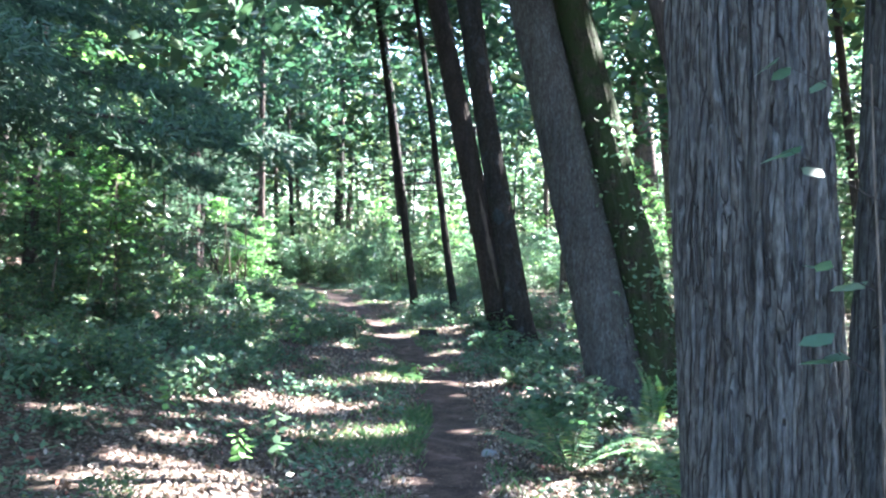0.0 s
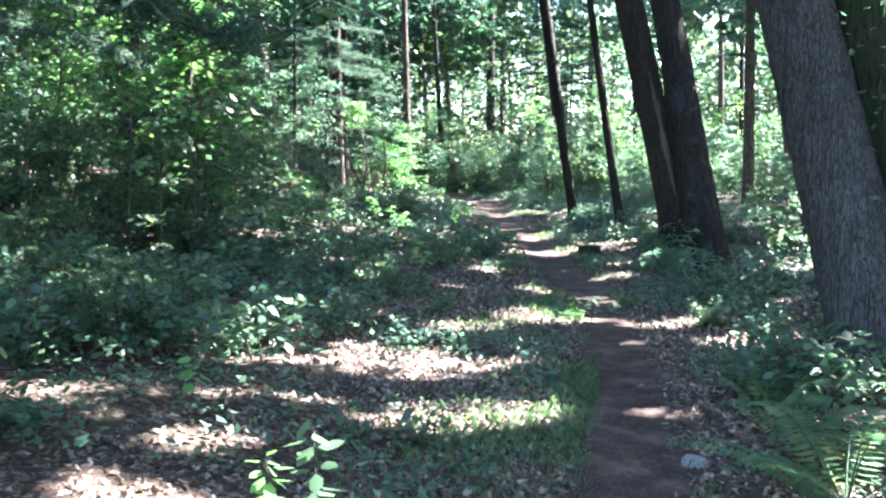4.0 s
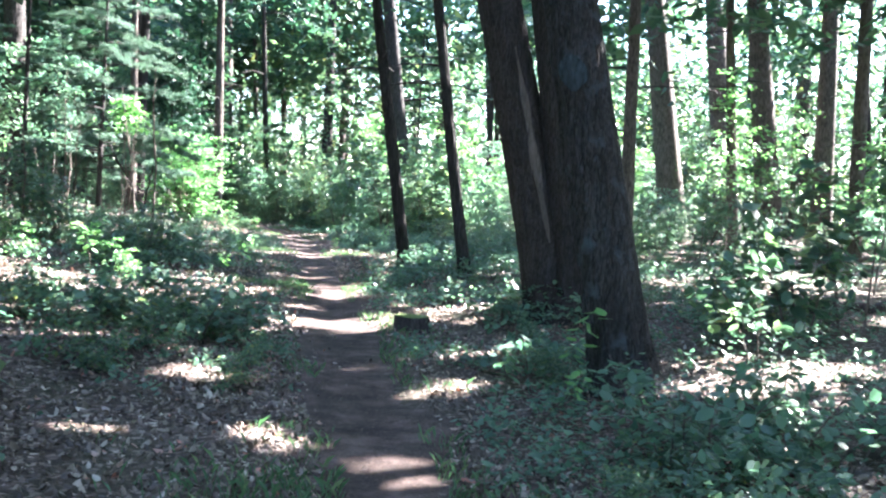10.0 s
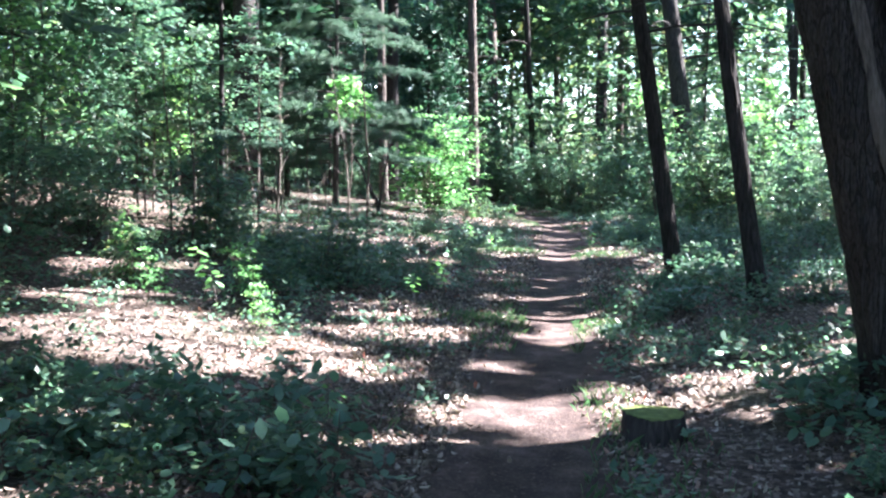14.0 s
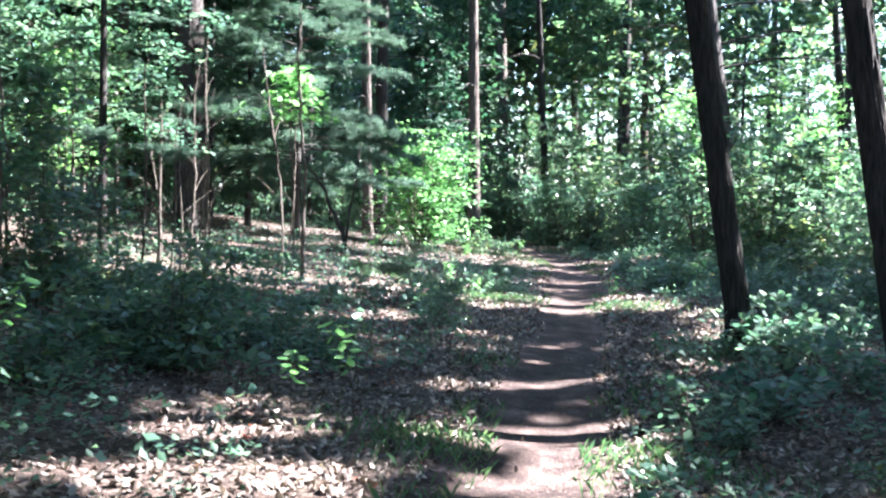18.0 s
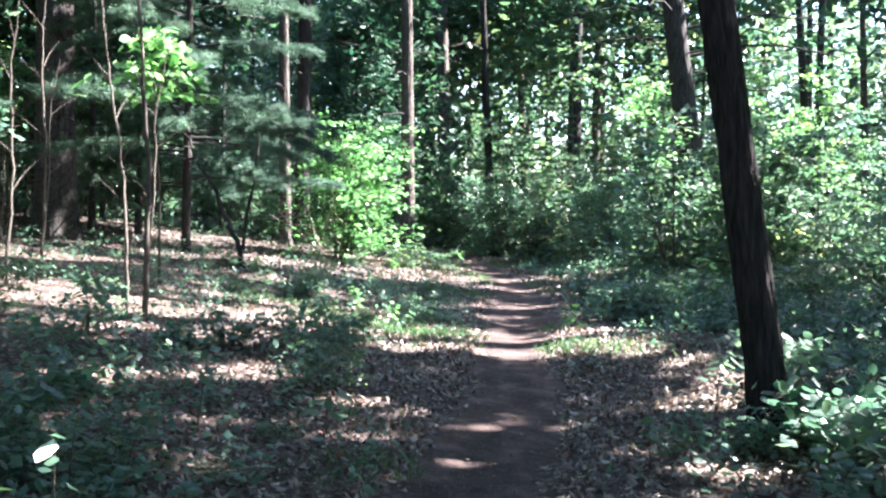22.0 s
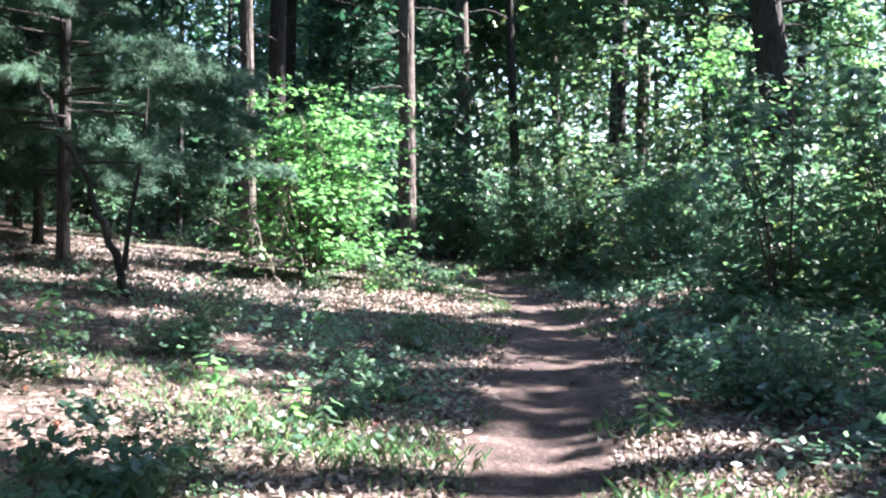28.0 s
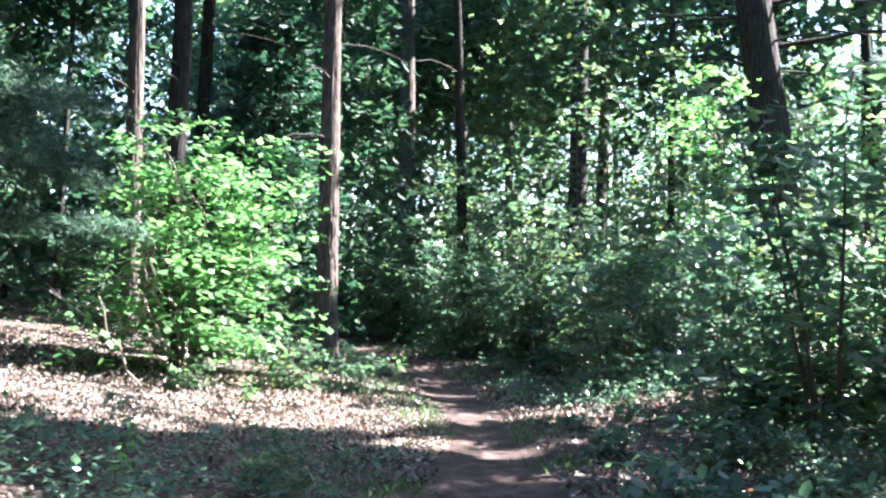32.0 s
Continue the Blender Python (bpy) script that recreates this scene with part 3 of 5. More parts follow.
# ---- trees ----
def trunk_mesh(r, lean, height, ridges=0.0, nt_=20, nz=40, seed=0.0, flare=0.5, bend=0.0, top=0.35):
    """A trunk with root flare and furrowed bark, its foot at the origin."""
    z = np.concatenate([np.linspace(-0.35, 2.5, int(nz * 0.6)), np.linspace(2.6, height, nz - int(nz * 0.6))])
    a = np.linspace(0, 2 * math.pi, nt_, endpoint=False)
    A, Z = np.meshgrid(a, z)
    taper = 1 - (1 - top) * np.clip(Z / height, 0, 1)
    R = r * taper * (1 + flare * np.exp(-np.clip(Z + 0.1, 0, 9) / (0.9 * r + 0.12)) * (0.75 + 0.5 * np.cos(A * 4 + seed) * np.cos(A * 1.0 + seed * 2)))
    R = R * (1 + 0.05 * (vnoise(np.cos(A) * 1.5 + seed, np.sin(A) * 1.5, Z * 0.6) - 0.5))
    if ridges:
        w = 0.35 * (vnoise(np.cos(A) * 3, np.sin(A) * 3 + seed, Z * 1.6) - 0.5)
        k = r / 0.026
        n1 = vnoise(np.cos(A + w * 0.25) * k + 40, np.sin(A + w * 0.25) * k + seed, Z / 0.62)
        n2 = vnoise(np.cos(A) * k * 2.3 + 9, np.sin(A) * k * 2.3 + seed, Z / 0.3)
        n3 = vnoise(np.cos(A) * k * 4 + 9, np.sin(A) * k * 4 + seed, Z / 0.03)
        R = R - ridges * (1.3 * np.exp(-((n1 - 0.5) / 0.075) ** 2) + 0.6 * np.exp(-((n2 - 0.5) / 0.09) ** 2) - 0.25 * (n3 - 0.5))
    cx = lean[0] * Z + bend * np.sin(Z * 0.5 + seed)
    cy = lean[1] * Z
    v = np.stack([cx + R * np.cos(A), cy + R * np.sin(A), Z], -1)
    i, j = np.meshgrid(np.arange(len(z) - 1), np.arange(nt_), indexing="ij")
    k2 = (j + 1) % nt_
    f = np.stack([i * nt_ + j, i * nt_ + k2, (i + 1) * nt_ + k2, (i + 1) * nt_ + j], -1).reshape(-1, 4)
    return v.reshape(-1, 3), f


def crown_points(base, lean, height, low, radius, count, gen):
    """Clumps on whorled boughs in world coordinates."""
    h = low + (height - low) * gen.uniform(0, 1, count) ** 0.85
    rel = (h - low) / (height - low + 1e-6)
    whorl = np.round(h / 0.8) * 0.8 + gen.normal(0, 0.12, count)
    ang = np.round(gen.uniform(0, 6.28, count) / 0.9) * 0.9 + gen.normal(0, 0.18, count) + np.floor(h / 0.8) * 0.5
    rr = radius * (1.05 - 0.75 * rel) * gen.uniform(0.15, 1, count) ** 0.6
    return np.stack([base[0] + lean[0] * whorl + rr * np.cos(ang), base[1] + lean[1] * whorl + rr * np.sin(ang), base[2] + whorl - 0.12 * rr + gen.normal(0, 0.1, count)], -1)


def tree(name, x, y, r, lean=(0, 0), height=17.0, bark=None, label="", low=6.5, radius=3.4, clumps=700, leaf=None, spray=0.45, limbs=5, seed=1, limb_low=2.6, limb_len=1.6, group="trees", full=False, twig=None, **shape):
    """A tree > trunk, dead limbs, crown."""
    gen = np.random.default_rng(seed)
    z = gz(x, y)
    ob = thing(name, x, y, z, label, "tree", group)
    v, f = trunk_mesh(r, lean, height, seed=seed * 1.7, **shape)
    part("trunk", v, f, bark or BARK_DARK, ob, smooth=True)
    for n in range(limbs):
        h = limb_low + (low + 1 - limb_low) * gen.uniform(0, 1)
        a = gen.uniform(0, 6.28)
        ln = limb_len * gen.uniform(0.5, 1.2)
        s = np.linspace(0, 1, 6)
        p = np.stack([lean[0] * h + np.cos(a) * ln * s, lean[1] * h + np.sin(a) * ln * s, h + 0.15 * ln * s - 0.25 * ln * s * s], -1) + gen.normal(0, 0.025, (6, 3)) * s[:, None]
        lv, lf = tube(p, 0.022 * (1 - 0.75 * s), 5)
        part("limb", lv, lf, twig or BARK_DARK, ob)
    if clumps:
        c = crown_points((x, y, z), lean, height, low, radius, clumps, gen)
        c = c if full else c[shading_ok(c)]
        fan = np.repeat(c, 5, 0) + gen.normal(0, spray * 0.55, (len(c) * 5, 3)) * (1, 1, 0.5)
        fan = fan if full else fan[shading_ok(fan, 0.1)]
        lv, lf = leaves(fan, spray, 0.45, 0.42 if leaf is None else 0.6, gen=gen)
        part("crown", lv - (x, y, z), lf, leaf or NEEDLE, ob)
    return ob


NEAR = dict(ridges=0.022, nt_=270, nz=360)
MID = dict(ridges=0.016, nt_=84, nz=150)
FARM = dict(nt_=14, nz=22)
tree("hardwood_tree", 3.12, 9.25, 0.275, (-0.088, -0.03), 15, BARK_GREY, "thick grey tree trunk with deeply furrowed bark beside the path", seed=3, limbs=0, flare=0.25, **NEAR)
tree("hardwood_tree", 3.69, 9.93, 0.25, (0.0, 0.02), 15, BARK_GREY, "grey furrowed tree trunk close to a thicker one", seed=4, limbs=0, flare=0.25, **MID)
tree("hardwood_tree", 3.1, 17.7, 0.36, (-0.272, 0.1), 16, BARK_FURROWED, "leaning forked tree, one stem grey and one mossy, with climbing leaves", seed=5, limbs=0, flare=0.35, **MID)
tree("hardwood_tree", 4.22, 15.4, 0.115, (-0.30, 0.0), 12, BARK_DARK, "slender dark tree trunk leaning over steeply", seed=6, limbs=1, **MID)
tree("hardwood_tree", 1.315, 23.5, 0.25, (-0.216, 0.03), 17, BARK_LICHEN, "dark leaning stem of a twin tree with a faint blue mark", seed=7, limbs=0, low=9.0, flare=0.5, **MID)
tree("hardwood_tree", 0.58, 27.2, 0.305, (-0.245, -0.04), 18, BARK_TWIN, "thick dark leaning tree trunk with a split in its bark", seed=8, limbs=0, low=9.0, flare=0.45, **MID)
# radius 5.2 with 1500 clumps, here and twice below: crowns broadened to cut skylight
tree("pine_tree", -2.74, 34.4, 0.13, (-0.165, -0.05), 15, BARK_BACKLIT, "slender pine trunk, darkened as if backlit, leaning beside the path", seed=9, limbs=16, low=8.5, limb_low=3.0, limb_len=2.8, radius=5.2, clumps=1500, **MID)
tree("pine_tree", -1.15, 32.0, 0.112, (-0.178, -0.02), 13, BARK_BACKLIT, "slim dark crooked trunk leaning beside the path", seed=10, limbs=7, low=8.5, limb_low=2.2, bend=0.04, **MID)
tree("pine_tree", -12.84, 48.9, 0.18, (-0.043, 0.013), 17, BARK_PINE, "straight pine trunk sunlit along one edge behind a bright bush", seed=11, limbs=8, limb_len=1.9, low=8.5, **MID)
tree("pine_tree", -17.3, 60.6, 0.27, (-0.047, 0), 21, BARK_PINE, "straight reddish pine trunk with a split in its bark", seed=12, limbs=8, limb_len=1.9, low=8.5, **MID)
tree("pine_tree", -13.8, 56.7, 0.145, (-0.069, -0.011), 16, BARK_DARK, "thin dark trunk among shaded shrubs", seed=13, limbs=8, limb_len=1.9, low=8.5, **MID)
tree("pine_tree", -15.37, 47.3, 0.15, (-0.026, -0.016), 16, BARK_PINE, "straight pine trunk sunlit along one edge", seed=14, limbs=8, limb_len=1.9, low=8.5, **MID)
tree("pine_tree", -15.91, 48.8, 0.2, (-0.008, 0), 17, BARK_DARK, "straight dark pine trunk", seed=15, limbs=8, limb_len=1.9, low=8.5, **MID)
tree("pine_tree", -17.77, 51.7, 0.17, (0, 0), 17, BARK_DARK, "straight dark pine trunk", seed=16, limbs=8, limb_len=1.9, low=8.5, **MID)
tree("pine_tree", -15.06, 40.0, 0.35, (-0.07, 0.04), 18, BARK_OLD, "thick rough-barked pine on the bank with broken twigs", seed=17, limbs=26, limb_low=1.0, limb_len=1.2, twig=BARK_TWIG, radius=5.2, clumps=1500, **MID)
tree("pine_tree", -11.1, 28.9, 0.25, (-0.008, 0), 17, BARK_DARK, "dark pine trunk in deep shade on the bank", seed=18, limbs=8, low=3.2, clumps=900, **MID)
tree("pine_tree", -5.93, 49.95, 0.31, (-0.15, 0), 18, BARK_DARK, "big dark leaning pine with horizontal branches above shrubs", seed=19, limbs=9, limb_len=2.6, radius=5.2, clumps=1500, **MID)
tree("pine_tree", 3.43, 48.3, 0.46, (-0.155, 0), 18, BARK_PINE, "tall red pine trunk in a stand", seed=20, limbs=9, limb_len=2.4, **FARM)
tree("pine_tree", 5.8, 53.7, 0.5, (-0.132, 0), 18, BARK_PINE, "tall red pine trunk in a stand", seed=21, limbs=9, limb_len=2.4, **FARM)
tree("pine_tree", 6.26, 46.9, 0.42, (-0.135, 0), 18, BARK_PINE, "tall red pine trunk in a stand", seed=22, limbs=9, limb_len=2.4, **FARM)
tree("pine_tree", 10.2, 63.4, 0.45, (-0.04, 0), 18, BARK_PINE, "tall red pine trunk in a stand", seed=23, limbs=9, limb_len=2.4, **FARM)
tree("pine_tree", 7.76, 47.1, 0.34, (-0.037, 0), 18, BARK_PINE, "tall red pine trunk in a stand", seed=24, limbs=9, limb_len=2.4, **FARM)
# two trees added so their crowns, out of view, shade the path's start
tree("pine_tree", 9.8, 19.6, 0.2, (-0.03, 0), 17, BARK_DARK, "straight dark pine trunk", seed=26, clumps=1000, **FARM)
tree("pine_tree", 8.2, 23.4, 0.17, (-0.03, 0), 17, BARK_DARK, "straight dark pine trunk", seed=27, clumps=1000, **FARM)
# two more added, their unseen crowns shading the ground from y 32 to 41
tree("pine_tree", 7.0, 40.0, 0.19, (-0.03, 0), 17, BARK_PINE, "straight pine with a high crown, added to shade the ground", seed=28, clumps=1100, radius=4.0, **FARM)
tree("pine_tree", 1.6, 38.6, 0.17, (-0.03, 0), 16, BARK_PINE, "straight pine with a high crown, added to shade the ground", seed=29, clumps=1500, radius=5.8, low=7.0, **FARM)
tree("pine_tree", -12.7, 61.9, 0.3, (-0.018, 0), 18, BARK_DARK, "distant straight dark pine", seed=25, **FARM)

fork = bpy.data.objects["hardwood_tree.005"]
v, f = trunk_mesh(0.23, (-0.165, -0.05), 14, ridges=0.014, nt_=64, nz=110, seed=31, flare=0.8)
part("trunk", v + (0.27, -0.12, 0), f, BARK_TWIN, fork, "side stem with pale split wood", smooth=True)
# the leaning tree by the ferns forks at the ground
fork = bpy.data.objects["hardwood_tree.002"]
next(o for o in fork.children if o.name.startswith("trunk")).location = (-0.2, -0.02, 0)
v, f = trunk_mesh(0.31, (-0.285, 0.1), 15, ridges=0.02, nt_=84, nz=140, seed=37, flare=1.3)
part("trunk", v + (0.37, 0.12, 0), f, BARK_MOSS_DEEP, fork, "dark mossy stem with a spreading foot", smooth=True)

YOUNG_NEAR = [(-16.8, 55.5, 10, 2.6), (-19.5, 45.5, 9, 2.4), (-22.5, 50, 11, 2.8), (-18.5, 37.5, 8, 2.2), (-24, 43, 10, 2.8), (-16.5, 52.4, 7.0, 2.0), (-16.8, 42.5, 9.0, 2.3), (-18.6, 43.6, 10.0, 2.4), (-8, 61, 10, 2.6), (-27, 55, 12, 3), (-15.5, 33.5, 8, 2.2), (-17, 26.5, 9, 2.4), (-14, 22, 9, 2.4), (-10, 14.5, 8, 2.2), (-2, 60, 10, 2.6), (-20, 60, 13, 3), (-24.5, 62, 14, 3.2)]
YOUNG_FAR = [(-29, 64, 14, 3.2), (-31, 57, 13, 3), (-25, 55, 12, 2.8), (-30, 47, 12, 3), (-27, 38.5, 11, 2.8), (-25, 32, 11, 2.8), (-35, 53, 13, 3.2), (-21, 41.5, 9, 2.2), (-18.5, 48.8, 8, 2.0), (-21, 46.5, 9, 2.4), (-20.3, 52.5, 11, 2.6)]
for k, (x, y, h, rad) in enumerate(YOUNG_NEAR + YOUNG_FAR):
    tree("pine_sapling", x, y, 0.07, (0, 0), h, BARK_DARK, "young dark green pine with boughs low to the ground", low=0.9, radius=rad, clumps=800, spray=0.3, limbs=0, seed=60 + k, group="young pines", full=-18 < x < -15 and 50 < y < 57, **FARM)

# more of the wood, standing round about
placed = [(3.2, 9.8), (3, 17.2), (4.2, 15.4), (1.4, 22.7), (0.4, 25), (-2.7, 34.2), (-0.8, 29.8), (-12.8, 48.9), (-13.5, 52.8), (-17.3, 60.6), (-13.8, 56.7), (-15.4, 47.3), (-15.4, 40.2), (-11.1, 28.9), (-5.9, 50), (3.4, 48.3), (5.8, 53.7), (6.3, 46.9), (7.8, 47.1), (-12.7, 61.9)]
gen = np.random.default_rng(41)
made = 0
for _ in range(4000):
    if made >= 165:
        break
    x, y = gen.uniform(-34, 34), gen.uniform(-8, 88)
    d = float(trail_at(np.array([x]), np.array([y]))[0])
    keep_off = 7.0 if y < 50 else 9.0
    if abs(d) < keep_off or min(math.hypot(x - a, y - b) for a, b in placed) < 3.6:
        continue
    placed.append((x, y))
    made += 1
    near = abs(d) < 14
    # crowns near the trail widened past y 21 to deepen the shade under them
    wide = 1.4 if near and y > 21 else 1.0
    wood = tree("pine_tree", x, y, gen.uniform(0.11, 0.24), (gen.normal(-0.03, 0.03), gen.normal(0, 0.02)), gen.uniform(14, 20), BARK_PINE if gen.uniform() < 0.45 else BARK_DARK, "straight forest tree with a high crown", low=gen.uniform(4.5, 8), radius=gen.uniform(3.0, 4.4) * wide, clumps=int(700 * wide ** 1.6), spray=0.5, seed=100 + made, limbs=6 if near else 3, group="forest trees", full=x < -23, leaf=None if gen.uniform() < 0.55 else LEAF, **FARM)
    look_of = {o.name.split(".")[0]: o.data.materials[0] for o in wood.children}
    wood["label"] = ("straight reddish-grey pine trunk" if look_of["trunk"] == BARK_PINE else "straight dark-barked tree") + (" with a high crown of needles" if look_of.get("crown") == NEEDLE else " with a high leafy green crown")


# ---- saplings and shrubs ----
def sapling_shape(height, spread, count, gen, stems=1, leaf=0.08, droop=0.1, low=0.2, flat=0.6):
    """Stems, joined twigs and leaves of one sapling at the origin."""
    main, wood, spots, ways = [], [], [], []
    for s in range(stems):
        a0 = gen.uniform(0, 6.28)
        off = 0.14 * (stems > 1) * np.array([math.cos(a0), math.sin(a0)])
        out = spread * (0.75 if stems > 1 else 0.12) * gen.uniform(0.15, 1)
        t = np.linspace(0, 1, 9)
        hh = height * gen.uniform(0.7, 1.0) * (1 - 0.25 * (stems > 1) * out / spread)
        stem = np.stack([off[0] + np.cos(a0) * out * t ** 1.4, off[1] + np.sin(a0) * out * t ** 1.4, hh * t - 0.05], -1) + gen.normal(0, 0.02 * height / 3, (9, 3)) * t[:, None] * (1, 1, 0)
        main.append(tube(stem, (0.006 + 0.004 * height) * (1.05 - 0.85 * t), 5))
        nb = max(6, int(7 * hh))
        for b in range(nb):
            u = low + (1 - low) * (b + gen.uniform(0, 1)) / nb
            p0 = np.array([np.interp(u, t, stem[:, k]) for k in range(3)])
            a = gen.uniform(0, 6.28)
            ln = spread * (1.15 - 0.75 * u) * gen.uniform(0.5, 1.15) * (0.62 if stems > 1 else 1)
            w = np.linspace(0, 1, 5)
            br = p0 + np.stack([np.cos(a) * ln * w, np.sin(a) * ln * w, ln * (0.35 * w - droop * 3 * w * w)], -1) + gen.normal(0, 0.03, (5, 3)) * w[:, None]
            wood.append(tube(br, 0.005 * (1.1 - 0.9 * w) * (0.7 + height / 5), 3))
            k = max(3, int(count / (stems * nb)))
            q = gen.uniform(0.2, 1.08, k)
            c = np.stack([np.interp(q, w, br[:, j]) for j in range(3)], -1) + gen.normal(0, 0.06 + 0.10 * ln, (k, 3)) * (1, 1, flat * 0.6)
            spots.append(c)
            ways.append(a + gen.choice([-0.9, 0.9], k) + gen.normal(0, 0.5, k))
    c, wy = np.concatenate(spots), np.concatenate(ways)
    keep = c[:, 2] > 0.03
    return main, merge(wood), leaves(c[keep], leaf, 0.35, 0.66, count <= 450, ways=wy[keep], gen=gen)


def shrub_model(name, label, height, spread, count, seed, mat, stems=1, leaf=0.08, category="shrub", group="", low=0.2):
    g = np.random.default_rng(seed)
    main, (wv, wf), (lv, lf) = sapling_shape(height, spread, count, g, stems, leaf, low=low)
    ob = thing(name, 0, 0, 0, label, category, group)
    for v, f in main:
        part("stem", v, f, BARK_TWIG, ob)
    tagged(part("branchwork", wv, wf, BARK_TWIG, ob), kind="stuff")
    tagged(part("foliage", lv, lf, mat, ob), kind="stuff")
    return ob


SAPS = [shrub_model("sapling", "thin leafy sapling in the undergrowth", h, s, n, 200 + k, m, 1, lf, "sapling", "undergrowth saplings", lo) for k, (h, s, n, m, lf, lo) in enumerate([(3.2, 1.1, 900, LEAF, 0.11, 0.2), (4.6, 1.5, 1500, LEAF_SHADE, 0.12, 0.15), (2.3, 0.9, 600, LEAF, 0.10, 0.15), (6.0, 1.8, 2000, LEAF, 0.13, 0.15), (1.6, 0.7, 350, LEAF_YOUNG, 0.09, 0.2), (3.8, 1.4, 1200, LEAF_SHADE, 0.11, 0.1), (7.5, 2.3, 1700, LEAF, 0.2, 0.1), (4.5, 1.3, 700, LEAF_YOUNG, 0.12, 0.35)])]
SHRUBS = [shrub_model("shrub", "many-stemmed leafy woodland shrub", h, s, n, 300 + k, m, 5, lf, "shrub", "undergrowth shrubs", 0.08) for k, (h, s, n, m, lf) in enumerate([(1.4, 1.0, 1100, LEAF, 0.085), (2.1, 1.4, 1900, LEAF_SHADE, 0.09), (2.9, 1.8, 2600, LEAF_SHADE, 0.10), (0.9, 0.8, 500, LEAF, 0.1), (1.2, 1.0, 420, LEAF_SHADE, 0.14)])]


HEIGHTS_SAP = (3.2, 4.6, 2.3, 6.0, 1.6, 3.8, 7.5, 4.5)
HEIGHTS_SHRUB = (1.4, 2.1, 2.9, 0.9, 1.2)


def scatter(models, spots, gen):
    for x, y, k, s in spots:
        src = models[k]
        copy_thing(src, pose(x, y, gz(x, y) - 0.03, gen.normal(0, 3), gen.normal(0, 3), gen.uniform(0, 360)) @ Matrix.Scale(s, 4))


gen = np.random.default_rng(77)


def grove(x0, x1, y0, y1, n, off_left, off_right, kinds, smin, smax, models):
    out = []
    for _ in range(n * 20):
        if len(out) >= n:
            break
        x, y = gen.uniform(x0, x1), gen.uniform(y0, y1)
        d = float(trail_at(np.array([x]), np.array([y]))[0])
        if -off_left < d < off_right or (-16.5 < x < -9.5 and 35.2 < y < 46.5):
            continue
        if any(math.hypot(x - a, y - b) < 0.5 for a, b, *_ in out):
            continue
        k, size = int(gen.choice(kinds)), gen.uniform(smin, smax)
        tall = (HEIGHTS_SAP if models is SAPS else HEIGHTS_SHRUB)[k] * size
        foot, tip = np.array([x, y]), np.array([x, y]) - SD[:2] / SD[2] * tall
        way = tip - foot
        if any(np.linalg.norm(np.array(c[:2]) - foot - np.clip((np.array(c[:2]) - foot) @ way / (way @ way), 0, 1) * way) < min(c[2], c[3] * 1.6) + 0.4 for c in GAPS):
            continue
        out.append((x, y, k, size))
    scatter(models, out, gen)


grove(-16, -2, 18.5, 33, 38, 3.4, 99, [0, 2, 3, 4, 5, 7, 7], 0.7, 1.1, SAPS)
grove(-10, -1, 15, 31, 40, 1.9, 99, [0, 3, 3], 0.5, 0.95, SHRUBS)
grove(-16, -5, 17, 34, 26, 5.0, 99, [1, 2], 0.7, 1.1, SHRUBS)
grove(-9, 0, 6, 16, 11, 2.6, 99, [0, 3], 0.5, 0.8, SHRUBS)
grove(-16, -5, 5, 18, 14, 7.5, 99, [0, 1, 5], 0.8, 1.1, SAPS)
grove(2.5, 16, 30, 52, 26, 99, 5.0, [0, 2, 5, 7], 0.7, 1.1, SAPS)
grove(1.5, 14, 20, 50, 44, 99, 2.6, [0, 0, 1, 3], 0.6, 1.0, SHRUBS)
grove(-8.5, 2, 41.5, 54, 40, 99, 1.0, [0, 1, 1, 2], 0.7, 1.15, SHRUBS)
grove(-8, 3, 43, 58, 24, 99, 2.4, [0, 1, 5, 7], 0.6, 0.95, SAPS)
grove(-5, 3, 33, 43, 16, 99, 2.3, [0, 1, 3], 0.45, 0.9, SHRUBS)
grove(-24, -11, 31, 46, 30, 6.5, 99, [0, 1, 5, 7], 0.6, 1.0, SAPS)
grove(-26, -13, 46.5, 62, 44, 2.0, 1.2, [0, 1, 3, 5], 0.8, 1.2, SAPS)
grove(-20, -9, 49, 60, 24, 1.6, 1.2, [1, 2], 0.8, 1.2, SHRUBS)
grove(-22, 12, 55, 78, 40, 2.0, 2.0, [3, 6, 6], 1.0, 1.4, SAPS)
grove(-40, -16, 8, 62, 40, 8, 99, [3, 6, 6], 1.0, 1.4, SAPS)
grove(9, 34, 10, 76, 40, 99, 8, [3, 6, 6], 1.0, 1.4, SAPS)
gen = np.random.default_rng(88)


